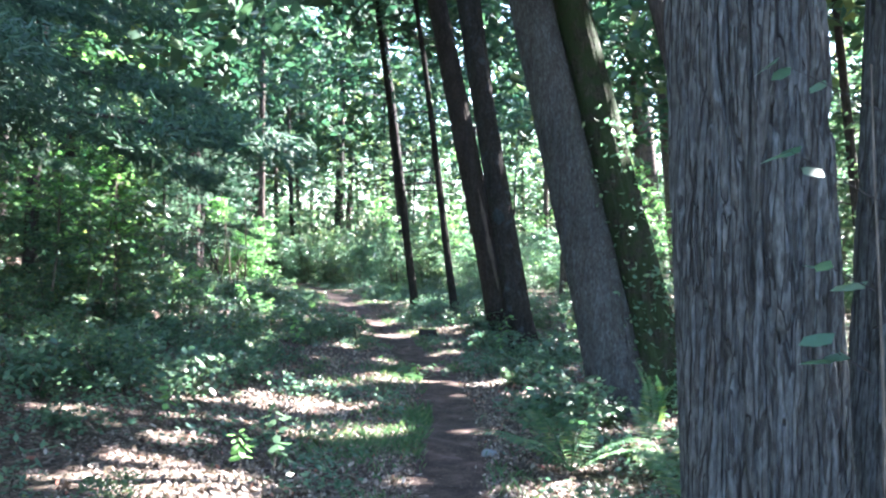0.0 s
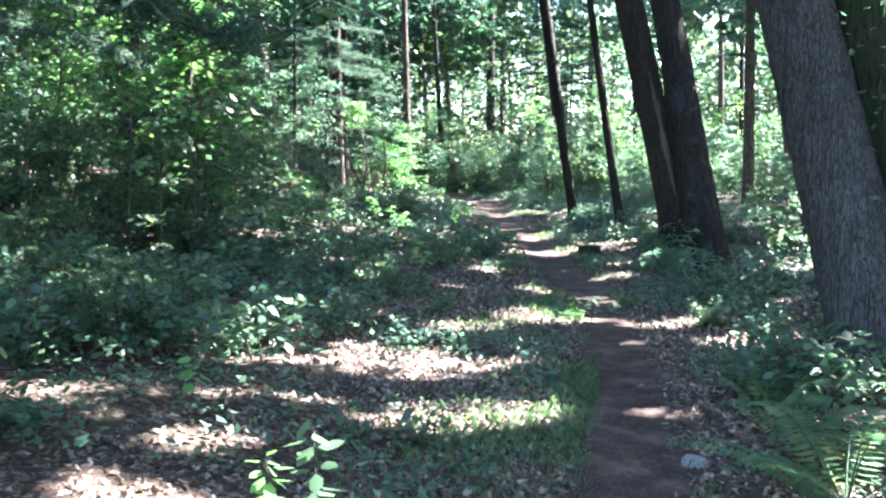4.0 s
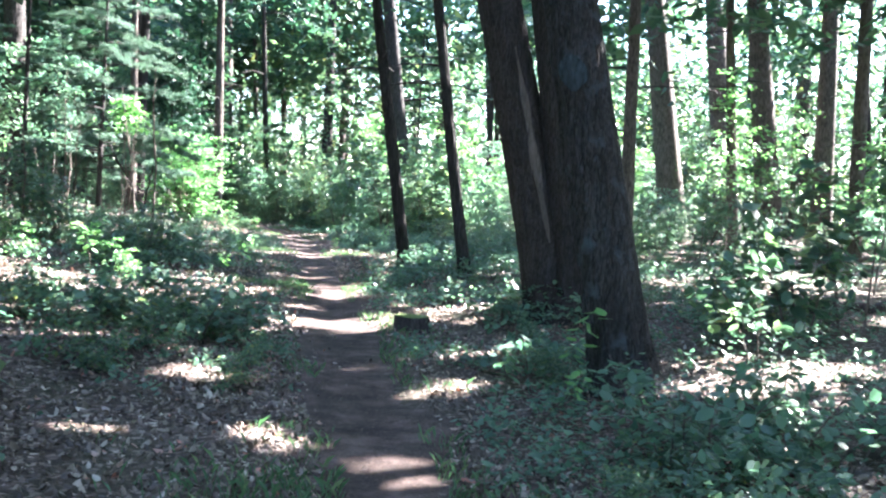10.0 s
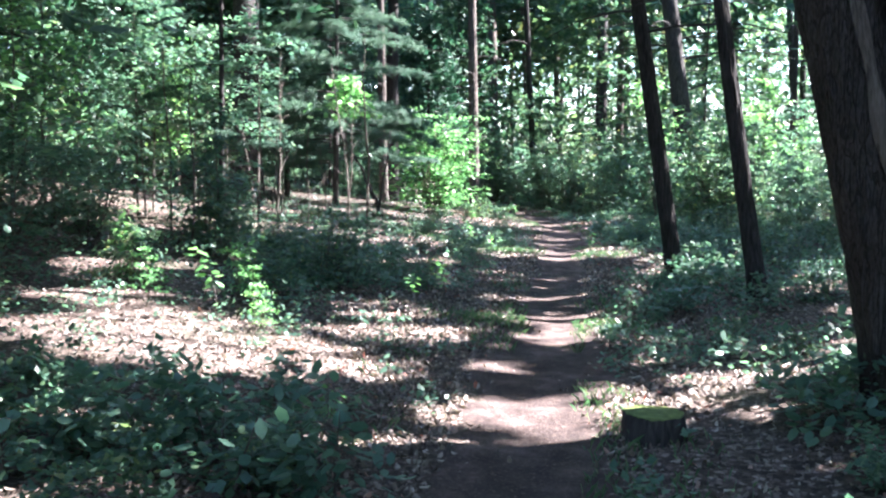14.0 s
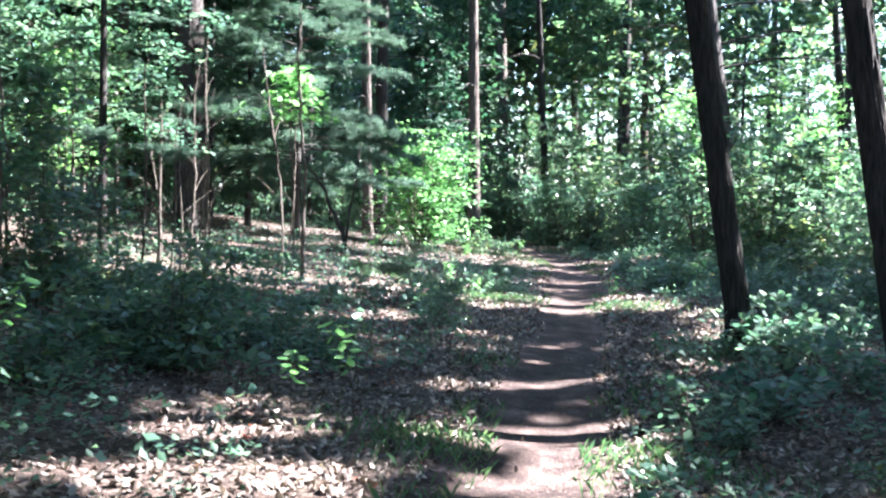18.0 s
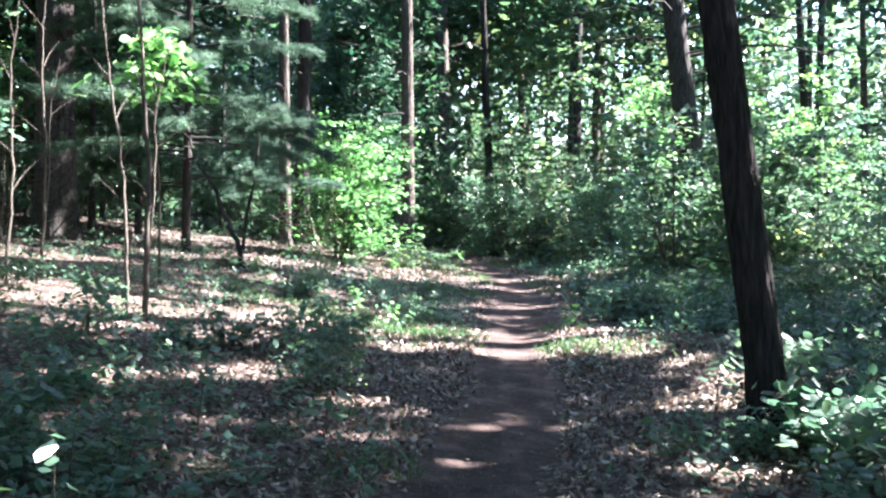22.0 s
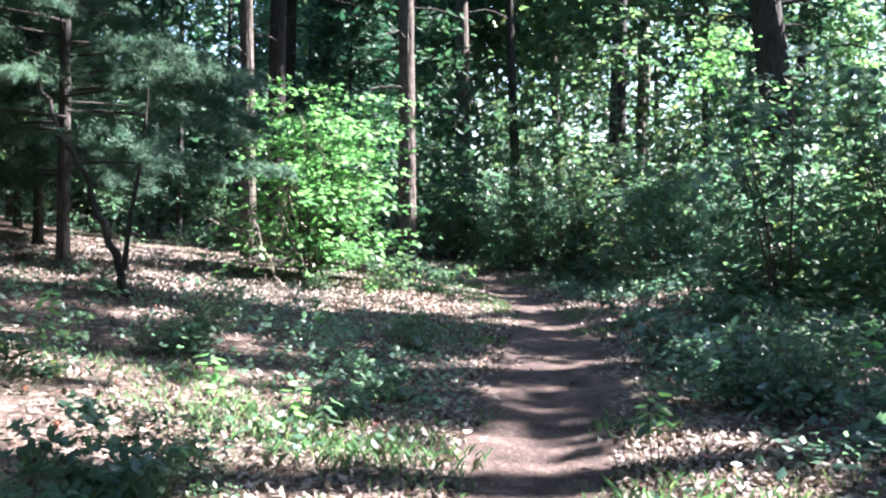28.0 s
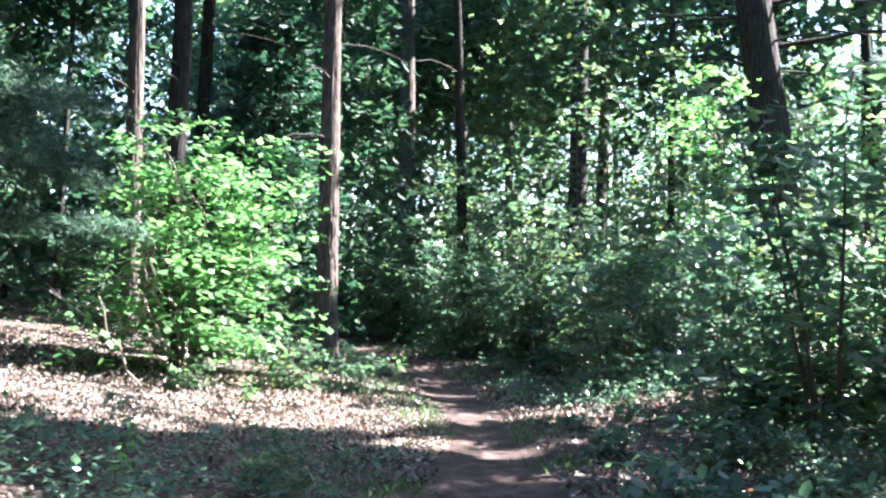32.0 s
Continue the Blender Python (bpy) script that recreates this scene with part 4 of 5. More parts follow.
def low_growth(y0, y1, n, near, far, smin, smax):
    k = gen.integers(0, len(centre), 6000)
    k = k[(centre[k, 1] > y0) & (centre[k, 1] < y1)][:n]
    spots = []
    for i in k:
        x, y = centre[i] + side[i] * gen.choice([-1.0, 1.0]) * gen.uniform(near, far)
        if math.hypot(x + 12.6, (y - 43.8) * 1.5) > 3.9 and not sunny(x, y) and not worn(x, y) and not (x < -3.5 and 27.3 < y < 30.5) and abs(float(trail_at(np.array([x]), np.array([y]))[0])) > near:
            spots.append((x, y, int(gen.choice([0, 3, 3, 4])), gen.uniform(smin, smax)))
    for dark in (False, True):
        vs = []
        for x, y, m, size in spots:
            if (m == 4) == dark:
                me = next(o for o in SHRUBS[m].children if o.name.startswith("foliage")).data
                v = np.empty(len(me.vertices) * 3, np.float32)
                me.vertices.foreach_get("co", v)
                f = np.empty(len(me.loops), np.int32)
                me.loops.foreach_get("vertex_index", f)
                a = gen.uniform(0, 6.28)
                turn = np.array([[math.cos(a), -math.sin(a), 0], [math.sin(a), math.cos(a), 0], [0, 0, 1]])
                vs.append((v.reshape(-1, 3) @ turn.T * size + (x, y, gz(x, y) - 0.02), f.reshape(-1, me.polygons[0].loop_total)))
        if vs:
            v, f = merge(vs)
            tagged(part("undergrowth", v, f, LEAF_SHADE if dark else LEAF), "knee-high leafy green undergrowth beside the path", "undergrowth", kind="stuff")


scatter(SHRUBS, [(-3.3, 24.6, 4, 0.3), (-3.9, 24.2, 4, 0.36), (-4.4, 24.6, 4, 0.35), (-4.9, 24.0, 0, 0.35), (-2.6, 24.3, 4, 0.28), (-6.2, 31.2, 4, 0.6), (-6.9, 30.6, 4, 0.7), (-6.0, 30.2, 3, 0.6), (-7.4, 31.4, 0, 0.6), (-5.4, 31.4, 3, 0.5)], gen)
low_growth(11, 50, 70, 0.95, 2.0, 0.22, 0.42)
for _ in range(34):
    i = int(gen.choice(np.flatnonzero((centre[:, 1] > 35.5) & (centre[:, 1] < 43.5))))
    x, y = centre[i] + side[i] * gen.uniform(1.0, 3.6)
    if math.hypot(x + 4.3, y - 37.7) < 1.2:
        continue
    scatter(SHRUBS, [(x, y, int(gen.choice([0, 3, 4])), gen.uniform(0.3, 0.6))], gen)
low_growth(11, 50, 110, 1.7, 5.0, 0.3, 0.62)
HOME = [(-7, 22), (-9, 25), (-4.5, 18.5), (-12, 31), (-6.4, 22.5), (-9, 19), (-22, 30), (-21, 34.5), (-6, 20), (-5.2, 47), (-4, 45), (-3, 21), (-4.4, 19.6)]
for src, (px, py) in zip(SAPS + SHRUBS, HOME):
    src.matrix_basis = pose(px, py, gz(px, py) - 0.03, 0, 0, 40)

for px, py, size in [(-5.4, 27.9, 0.4), (-6.0, 28.4, 0.48), (-4.9, 27.3, 0.36), (-6.6, 27.7, 0.42), (-7.3, 28.2, 0.5)]:
    copy_thing(SAPS[4], pose(px, py, gz(px, py) - 0.03, 0, 0, 50 * px) @ Matrix.Scale(size, 4))
for px, py, size in [(-7.6, 52.0, 1.0), (-6.8, 48.3, 0.95), (-5.2, 50.8, 1.05), (-3.5, 47.0, 0.9)]:
    copy_thing(SAPS[7], pose(px, py, gz(px, py) - 0.03, 0, 0, 33 * px) @ Matrix.Scale(size, 4))

# close thicket right of the bend
THICKET = [shrub_model("shrub", "tall dense leafy shrub in the thicket beside the bend", h, sp, n, 340 + k, m, 4, lf, "shrub", "thicket", 0.04) for k, (h, sp, n, m, lf) in enumerate([(3.6, 1.4, 1000, LEAF, 0.145), (2.8, 1.3, 850, LEAF_SHADE, 0.135), (4.2, 1.4, 950, LEAF, 0.15)])]
g = np.random.default_rng(345)
for k in range(30):
    i = int(g.choice(np.flatnonzero((centre[:, 1] > 42.0) & (centre[:, 1] < 52.5))))
    x, y = centre[i] + side[i] * g.uniform(1.7, 6.5)
    if float(trail_at(np.array([x]), np.array([y]))[0]) < 1.5 or math.hypot(x + 7.2, y - 44.6) < 1.7:
        continue
    copy_thing(THICKET[k % 3], pose(x, y, gz(x, y) - 0.03, g.normal(0, 3), g.normal(0, 3), g.uniform(0, 360)) @ Matrix.Scale(g.uniform(0.7, 1.0) * (0.6 if k % 4 == 0 else 1.0), 4))
for src, (px, py) in zip(THICKET, [(-5.0, 46.5), (-6.2, 46.0), (-4.2, 44.6)]):
    src.matrix_basis = pose(px, py, gz(px, py) - 0.03, 0, 0, 20)
# dark saplings on the shaded bank
SHADED = shrub_model("sapling", "leafy dark green sapling in the shade of the bank", 4.6, 1.5, 1100, 350, LEAF_SHADE, 1, 0.11, "sapling", "shaded saplings", 0.4)
SHADED.matrix_basis = pose(-10.5, 34.5, gz(-10.5, 34.5) - 0.03)
for k, (x, y, size) in enumerate([(-12.6, 34.0, 1.1), (-11.4, 33.8, 0.9), (-12.0, 33.0, 1.0)]):
    copy_thing(SHADED, pose(x, y, gz(x, y) - 0.03, 0, 0, 70 + 70 * k) @ Matrix.Scale(size, 4))
# dark shrubs at the feet of the far pines
for k, (x, y, size) in enumerate([(-15.0, 55.2, 0.8), (-13.4, 54.8, 0.75), (-16.2, 56.6, 0.9), (-14.4, 57.4, 0.9), (-12.4, 55.6, 0.85)]):
    copy_thing(SHRUBS[2], pose(x, y, gz(x, y) - 0.03, 0, 0, 65 * k) @ Matrix.Scale(size, 4))
# shaded broad-leaved plants on the bank
PLANTS = [shrub_model("ground_plant", "low plant with broad dark green leaves in the shade", h, sp, n, 360 + k, LEAF_SHADE, 3, lf, "plant", "broad-leaved ground plants", 0.25) for k, (h, sp, n, lf) in enumerate([(0.5, 0.5, 130, 0.085), (0.7, 0.55, 170, 0.08), (0.36, 0.45, 100, 0.075)])]
g = np.random.default_rng(365)
# the clump at (0.4, 26.9) is added to darken the shaded ground there
SHADY = [(-2.9, 16.2, 14, 0.8), (-1.9, 17.5, 8, 0.5), (-3.4, 20.0, 12, 0.8), (-2.6, 14.2, 7, 0.6), (-3.4, 23.9, 9, 0.6), (-2.3, 24.0, 5, 0.4), (-7.6, 31.2, 9, 0.7), (-8.2, 33.9, 4, 0.6), (-7.1, 34.5, 3, 0.4), (2.0, 17.8, 7, 0.4), (1.6, 21.5, 8, 0.5), (-1.6, 31.4, 6, 0.6), (0.6, 24.6, 7, 0.5), (0.4, 27.3, 5, 0.3), (-2.6, 36.2, 5, 0.6), (0.4, 26.9, 5, 0.25), (-5.3, 39.8, 10, 0.5), (-5.7, 41.3, 8, 0.4), (1.75, 15.6, 6, 0.25), (1.8, 16.8, 7, 0.25), (2.2, 16.4, 6, 0.3), (-2.6, 33.5, 10, 0.35), (-2.2, 35.0, 7, 0.5)]
for x0, y0, n, wide in SHADY:
    for k in range(n):
        x, y = g.normal((x0, y0), wide)
        if abs(float(trail_at(np.array([x]), np.array([y]))[0])) > 0.9 and not sunny(x, y):
            copy_thing(PLANTS[k % 3], pose(x, y, gz(x, y) - 0.02, 0, 0, g.uniform(0, 360)) @ Matrix.Scale(g.uniform(0.7, 1.25), 4))
for src, (px, py) in zip(PLANTS, [(-2.4, 15.4), (-3.9, 18.8), (-3.0, 22.0)]):
    src.matrix_basis = pose(px, py, gz(px, py) - 0.02, 0, 0, 10)

# the bright bush at the bend
bush = shrub_model("bush", "tall sunlit yellow-green bush with pale dead twigs", 3.4, 1.8, 5600, 401, LEAF_YOUNG, 12, 0.11, "bush", low=0.06)
g = np.random.default_rng(402)
PALE_WOOD = bark_material("pale_dead_wood", (0.5, 0.45, 0.4), (0.2, 0.17, 0.15), (14, 14, 3))
for k in range(16):
    a, h0, ln = g.uniform(3.2, 6.0), g.uniform(0.3, 1.8), g.uniform(0.5, 1.1)
    t = np.linspace(0, 1, 7)[:, None]
    p = np.array([math.cos(a) * 0.6, math.sin(a) * 0.6, h0]) + t * np.array([math.cos(a + g.normal(0, 0.8)), math.sin(a), g.uniform(-0.2, 1.2)]) * ln + g.normal(0, 0.02, (7, 3))
    v, f = tube(p, 0.011 * (1.15 - t[:, 0]), 5)
    part("dead_twig", v, f, PALE_WOOD, bush, "pale dead twig")
scatter(SHRUBS, [(-11.0, 45.3, 3, 0.8), (-10.6, 45.9, 3, 0.7), (-11.6, 44.2, 3, 0.5)], gen)
bush.matrix_basis = pose(-12.25, 44.85, gz(-12.25, 44.85), 0, 0, 30) @ Matrix.Diagonal((1.15, 1.15, 1.02, 1))

# ---- low plants, litter, grass: what nobody could count ----
gen = np.random.default_rng(5)


def spots_near(n, reach, dmin, y0=6.0, y1=54.0):
    k = gen.integers(0, len(centre), n * 2)
    k = k[(centre[k, 1] > y0) & (centre[k, 1] < y1)][:n]
    s = gen.choice([-1.0, 1.0], len(k)) * (dmin + np.abs(gen.normal(0, reach, len(k))))
    p = centre[k] + side[k] * s[:, None] + gen.normal(0, 0.1, (len(k), 2))
    return p[np.abs(trail_at(p[:, 0], p[:, 1])) > dmin]


# extra pale litter heaped on the sunlit bank to brighten it
bank = gen.normal((-12.3, 43.4), (2.8, 1.7), (40000, 2))
p = np.concatenate([spots_near(100000, 3.0, 0.3), spots_near(70000, 1.2, 0.32), spots_near(6500, 0.25, 0.08), bank[np.abs(trail_at(bank[:, 0], bank[:, 1])) > 0.3]])
inner = 0.33 * np.interp(p[:, 1], [8, 19, 23, 26.5, 28, 30, 32, 37, 40, 50], [0.74, 0.78, 1.45, 1.5, 1.85, 1.35, 1.15, 1.15, 1.45, 1.15])
p = p[(np.abs(trail_at(p[:, 0], p[:, 1])) > inner) | (gen.uniform(0, 1, len(p)) < 0.1)]
# litter kept whole in sun streaks and thinned outside them to darken the shade
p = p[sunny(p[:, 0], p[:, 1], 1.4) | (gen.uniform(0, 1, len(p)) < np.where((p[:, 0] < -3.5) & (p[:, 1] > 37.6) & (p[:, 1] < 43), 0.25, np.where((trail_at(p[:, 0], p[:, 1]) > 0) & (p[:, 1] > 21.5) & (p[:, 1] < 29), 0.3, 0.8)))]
p = p[~worn(p[:, 0], p[:, 1]) | (gen.uniform(0, 1, len(p)) < 0.15)]
z = ground_z(p[:, 0], p[:, 1]) + gen.uniform(0.004, 0.035, len(p))
near = np.abs(trail_at(p[:, 0], p[:, 1])) < 2.6
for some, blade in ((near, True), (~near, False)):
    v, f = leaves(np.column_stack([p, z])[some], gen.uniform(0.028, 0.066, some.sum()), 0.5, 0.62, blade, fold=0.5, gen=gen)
    tagged(part("leaf_litter", v, f, LITTER), "dry tan and brown fallen leaves on the forest floor, thinned in shade", "leaf litter", kind="stuff")

p = spots_near(40000, 3.6, 0.55)
p = p[0.55 * vnoise(p[:, 0] / 1.3, p[:, 1] / 1.3, 8.0) + 0.45 * vnoise(p[:, 0] / 0.35, p[:, 1] / 0.35, 18.0) + 0.06 * np.clip(np.abs(trail_at(p[:, 0], p[:, 1])) - 1, 0, 3) > 0.62]
p = p[np.hypot(p[:, 0] + 12.2, (p[:, 1] - 43.8) * 1.7) > 4.3]
p = p[(p[:, 1] > 21) | (p[:, 0] > -0.5) | (gen.uniform(0, 1, len(p)) < 0.6)]
p = p[~((p[:, 1] > 37.2) & (p[:, 1] < 42) & (p[:, 0] < -5)) | (gen.uniform(0, 1, len(p)) < 0.4)]
# cleared from the sun streaks, so the pale litter shows there
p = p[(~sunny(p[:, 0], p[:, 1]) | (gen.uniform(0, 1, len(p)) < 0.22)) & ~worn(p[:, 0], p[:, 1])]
# more leaves over the shaded ground by the bend, to darken it
dim = gen.normal((-7.7, 39.7), (1.7, 1.0), (300, 2))
dim = dim[(np.abs(trail_at(dim[:, 0], dim[:, 1])) > 0.6) & ~sunny(dim[:, 0], dim[:, 1]) & ~worn(dim[:, 0], dim[:, 1])]
p = np.concatenate([p, dim])
h = gen.uniform(0.03, 0.12, len(p)) + 0.30 * gen.uniform(0, 1, len(p)) ** 2 * np.clip(np.abs(trail_at(p[:, 0], p[:, 1])) - 0.5, 0, 2) / 2
c = np.repeat(np.column_stack([p, ground_z(p[:, 0], p[:, 1]) + h]), 7, 0) + gen.normal(0, 0.065, (len(p) * 7, 3)) * (1, 1, 0.5)
v, f = leaves(c, gen.uniform(0.035, 0.085, len(c)), 0.35, 0.6, gen=gen)
tagged(part("ground_cover", v, f, LEAF_SHADE), "low green leafy seedlings covering the forest floor", "ground cover", kind="stuff")

GRASSY = [(-3.6, 29.7, 0.35, 0.25, 800), (-2.5, 30.0, 0.45, 0.22, 700), (-7.1, 37.4, 0.6, 0.28, 1500), (-4.8, 37.1, 0.5, 0.3, 700), (-9.0, 38.0, 0.5, 0.25, 220), (-0.4, 20.4, 0.35, 0.3, 700), (0.5, 14.7, 0.4, 0.5, 900), (0.6, 16.6, 0.3, 0.4, 600), (-8.4, 38.2, 0.6, 0.3, 250), (-0.5, 18.6, 0.4, 0.4, 500), (0.45, 14.75, 0.42, 0.55, 900), (0.0, 19.6, 0.18, 0.15, 700), (0.75, 16.2, 0.15, 0.4, 700)]
p = spots_near(26000, 0.45, 0.28)
p = p[vnoise(p[:, 0] / 0.9, p[:, 1] / 0.9, 4.0) > 0.7]
for x, y, rx, ry, n in GRASSY:
    p = np.concatenate([p, gen.normal((x, y), (rx, ry), (n, 2))])
p = p[np.abs(trail_at(p[:, 0], p[:, 1])) > 0.24]
n = len(p)
b = np.column_stack([p, ground_z(p[:, 0], p[:, 1]) - 0.01])
a = gen.uniform(0, 6.28, n)
hgt = gen.uniform(0.03, 0.11, n)
w = np.column_stack([np.cos(a), np.sin(a), np.zeros(n)]) * 0.0021
bow = np.column_stack([np.cos(a + 1.3), np.sin(a + 1.3), np.zeros(n)]) * (hgt * gen.uniform(0.2, 0.9, n))[:, None]
v = np.stack([b - w, b + w, b + bow * 0.35 + (0, 0, 1) * (hgt * 0.65)[:, None] + w * 0.7, b + bow + (0, 0, 1) * (hgt * 0.95)[:, None]], 1).reshape(-1, 3)
q = 4 * np.arange(n)[:, None]
f = np.concatenate([q + [[0, 1, 2]], q + [[0, 2, 3]]], 1).reshape(-1, 3)
tagged(part("grass", v, f, GRASS), "thin green grass along the edges of the path", "grass", kind="stuff")

# woods beyond
gen = np.random.default_rng(6)
n = 330000
ang = np.where(gen.uniform(0, 1, n) < 0.85, gen.uniform(-0.15, 3.3, n), gen.uniform(0, 6.28, n))
rad = gen.uniform(30, 66, n)
c = np.column_stack([-5 + rad * np.cos(ang), 32 + rad * 1.15 * np.sin(ang), np.zeros(n)])
c[:, 2] = ground_z(c[:, 0], c[:, 1]) + 13 * gen.uniform(0, 1, n) ** 1.25
c = c[vnoise(c[:, 0] / 3, c[:, 1] / 3, c[:, 2] / 2) > 0.45]
v, f = leaves(c, 0.48, 0.5, 0.6, gen=gen)
tagged(part("far_woods", v, f, LEAF), "distant green leaves of the woods beyond", "woods", kind="stuff")


# ---- single plants and things beside the path ----
def frond_shape(length, rise, gen):
    """One arching fern frond: a rib with paired leaflets."""
    t = np.linspace(0, 1, 27)
    rib = np.stack([length * t, 0.04 * length * np.sin(3 * t), rise * np.sin(t * 2.0)], -1)
    spots, ways, sizes = [], [], []
    for u, p in zip(t[3:], rib[3:]):
        w = 0.42 * length * (1 - abs(u - 0.42) ** 1.5 * 1.3) * 0.5
        for sgn in (-1, 1):
            spots.append(p + (0.15 * w, sgn * w * 0.52, -0.02))
            ways.append(sgn * 1.25)
            sizes.append(max(0.03, w))
    n = len(spots)
    az = np.array(ways)
    c, z = np.array(spots), np.array(sizes)
    along = np.stack([np.cos(az), np.sin(az), gen.normal(-0.1, 0.08, n)], -1)
    across = np.stack([-np.sin(az), np.cos(az), gen.normal(0, 0.15, n)], -1)
    z = z[:, None]
    v = np.stack([c - along * z * 0.5, c + across * z * 0.13, c + along * z * 0.5, c - across * z * 0.13], 1).reshape(-1, 3)
    b = 4 * np.arange(n)[:, None]
    f = (b + [[0, 1, 2, 3]]).reshape(-1, 4)
    rv, rf = tube(rib, 0.006 * (1.1 - t), 4)
    return merge([(rv, rf), (v, f)])


FRONDS = []
for k, (ln, rise) in enumerate([(0.75, 0.34), (0.6, 0.42), (0.9, 0.3)]):
    v, f = frond_shape(ln, rise, np.random.default_rng(500 + k))
    me = raw_mesh("frond", v, f)
    me.materials.append(FERN)
    FRONDS.append(me)


def fern(x, y, size, count, seed, up=0):
    g = np.random.default_rng(seed)
    ob = thing("fern", x, y, gz(x, y), "green woodland fern with arching feathery fronds", "fern", "ferns by the path", scale=size)
    for k in range(count):
        put("frond", FRONDS[k % 3], FERN, ob, at=pose(0, 0, 0.02, 0, g.normal(-8 - up, 10), k * 360 / count + g.normal(0, 14)))
    return ob


for k, (x, y, size, n) in enumerate([(2.35, 14.25, 0.95, 9), (3.15, 14.2, 0.8, 6), (3.45, 13.3, 0.9, 7), (3.3, 12.5, 0.85, 7), (2.15, 15.1, 0.65, 6), (2.3, 17.1, 0.8, 7), (3.75, 14.6, 0.9, 7), (2.0, 15.9, 0.6, 6), (1.95, 16.4, 0.55, 6), (2.75, 12.1, 0.6, 6)]):
    fern(x, y, size, n, 510 + k)
fern(3.07, 15.31, 0.85, 4, 530, 38)

# a pale stone at the edge of the path
bm = bmesh.new()
bmesh.ops.create_icosphere(bm, subdivisions=3, radius=1.0)
for q in bm.verts:
    q.co *= 1 + 0.45 * noise.noise(q.co * 1.1 + Vector((3, 1, 7))) + 0.12 * noise.noise(q.co * 3.4)
    q.co = Vector((q.co.x * 0.075, q.co.y * 0.055, q.co.z * 0.04))
v, f = np.array([q.co for q in bm.verts]), [[q.index for q in face.verts] for face in bm.faces]
bm.free()
STONE = bark_material("pale_stone", (0.36, 0.38, 0.41), (0.17, 0.18, 0.19), (30, 30, 30))
host = thing("stone", 1.6, 14.85, gz(1.6, 14.85) + 0.015, "small pale grey stone at the edge of the path", "stone")
part("surface", v, f, STONE, host, smooth=True)


def seedling_model(height, n, size, mat, seed, label, lean=0.1):
    """A seedling > stem, each leaf."""
    g = np.random.default_rng(seed)
    ob = thing("seedling", 0, 0, 0, label, "seedling", "seedlings by the path")
    t = np.linspace(0, 1, 6)
    stem = np.stack([lean * t ** 2 * height, 0.05 * np.sin(3 * t) * height, height * t - 0.02], -1)
    v, f = tube(stem, 0.0045 * (1.2 - t), 5)
    part("stem", v, f, BARK_TWIG, ob)
    for k in range(n):
        u = 0.45 + 0.55 * (k + 1) / n
        p = np.array([np.interp(u, t, stem[:, j]) for j in range(3)])
        a = k * 2.4 + g.normal(0, 0.3)
        c = p + np.array([math.cos(a), math.sin(a), 0.1]) * size * g.uniform(0.5, 0.8)
        lv, lf = leaves(c[None], size, 0.25, 0.58, True, ways=np.array([a]), gen=g)
        part("leaf", lv, lf, mat, ob)
    return ob


SEED = [seedling_model(0.38, 13, 0.095, LEAF_YOUNG, 600, "small seedling with bright green oval leaves"), seedling_model(0.5, 16, 0.085, LEAF, 601, "slender green seedling with oval leaves"), seedling_model(0.22, 11, 0.085, LEAF, 602, "low green seedling on the leaf litter"), seedling_model(0.62, 16, 0.10, LEAF_YOUNG, 603, "tall seedling with large pale green leaves", 0.25)]
SEED_START = [(0.27, 12.6, 1, 1.3), (-0.1, 12.9, 0, 1.0), (0.1, 19.1, 0, 0.8), (0.25, 19.35, 2, 1.3), (-0.05, 18.95, 2, 1.3), (-1.9, 20.1, 3, 1.3), (-2.1, 20.4, 1, 1.5), (-2.0, 17.5, 2, 2.0), (-1.9, 15.8, 2, 2.0), (0.86, 23.0, 3, 1.25), (0.95, 22.5, 0, 1.0), (0.4, 23.4, 2, 1.4), (1.4, 22.3, 0, 0.9), (0.36, 19.9, 2, 0.9), (2.2, 22.0, 1, 1.4), (-2.7, 25.2, 0, 0.9), (-2.65, 25.5, 2, 1.2), (-3.2, 23.9, 2, 1.6), (-5.6, 27.6, 3, 1.2), (-6.3, 28.9, 3, 1.1), (-7.8, 28.5, 3, 1.3), (-5.2, 29.9, 1, 1.0), (-4.3, 29.95, 3, 1.0), (-4.6, 29.7, 0, 1.0)]
SEED_END = [(-4.9, 30.7, 1, 1.0), (-5.05, 29.9, 2, 1.3), (-5.9, 29.5, 2, 1.6), (-5.8, 32.5, 1, 1.1), (-3.25, 33.2, 2, 1.2), (-5.1, 32.8, 2, 1.4), (-7.6, 35.2, 1, 1.1), (-5.15, 37.7, 1, 1.0), (-7.0, 35.15, 1, 1.1), (-7.4, 37.1, 3, 0.8), (-7.1, 37.35, 0, 0.9), (-6.95, 37.5, 2, 1.1), (-8.9, 37.1, 3, 0.9), (-4.25, 39.0, 3, 1.1), (-5.2, 38.0, 0, 1.0), (-9.3, 40.8, 0, 0.9), (-9.0, 40.35, 0, 0.8), (-5.6, 39.3, 1, 0.9), (-4.0, 39.6, 3, 1.2), (-10.7, 47.2, 0, 1.1), (-3.2, 35.1, 2, 1.5), (-10.3, 43.4, 0, 1.0)]
SEED_AT = SEED_START + SEED_END
g = np.random.default_rng(640)
for n, (x, y, k, size) in enumerate(SEED_AT):
    copy_thing(SEED[k], pose(x, y, gz(x, y), g.normal(0, 4), g.normal(0, 4), g.uniform(0, 360)) @ Matrix.Scale(size, 4))
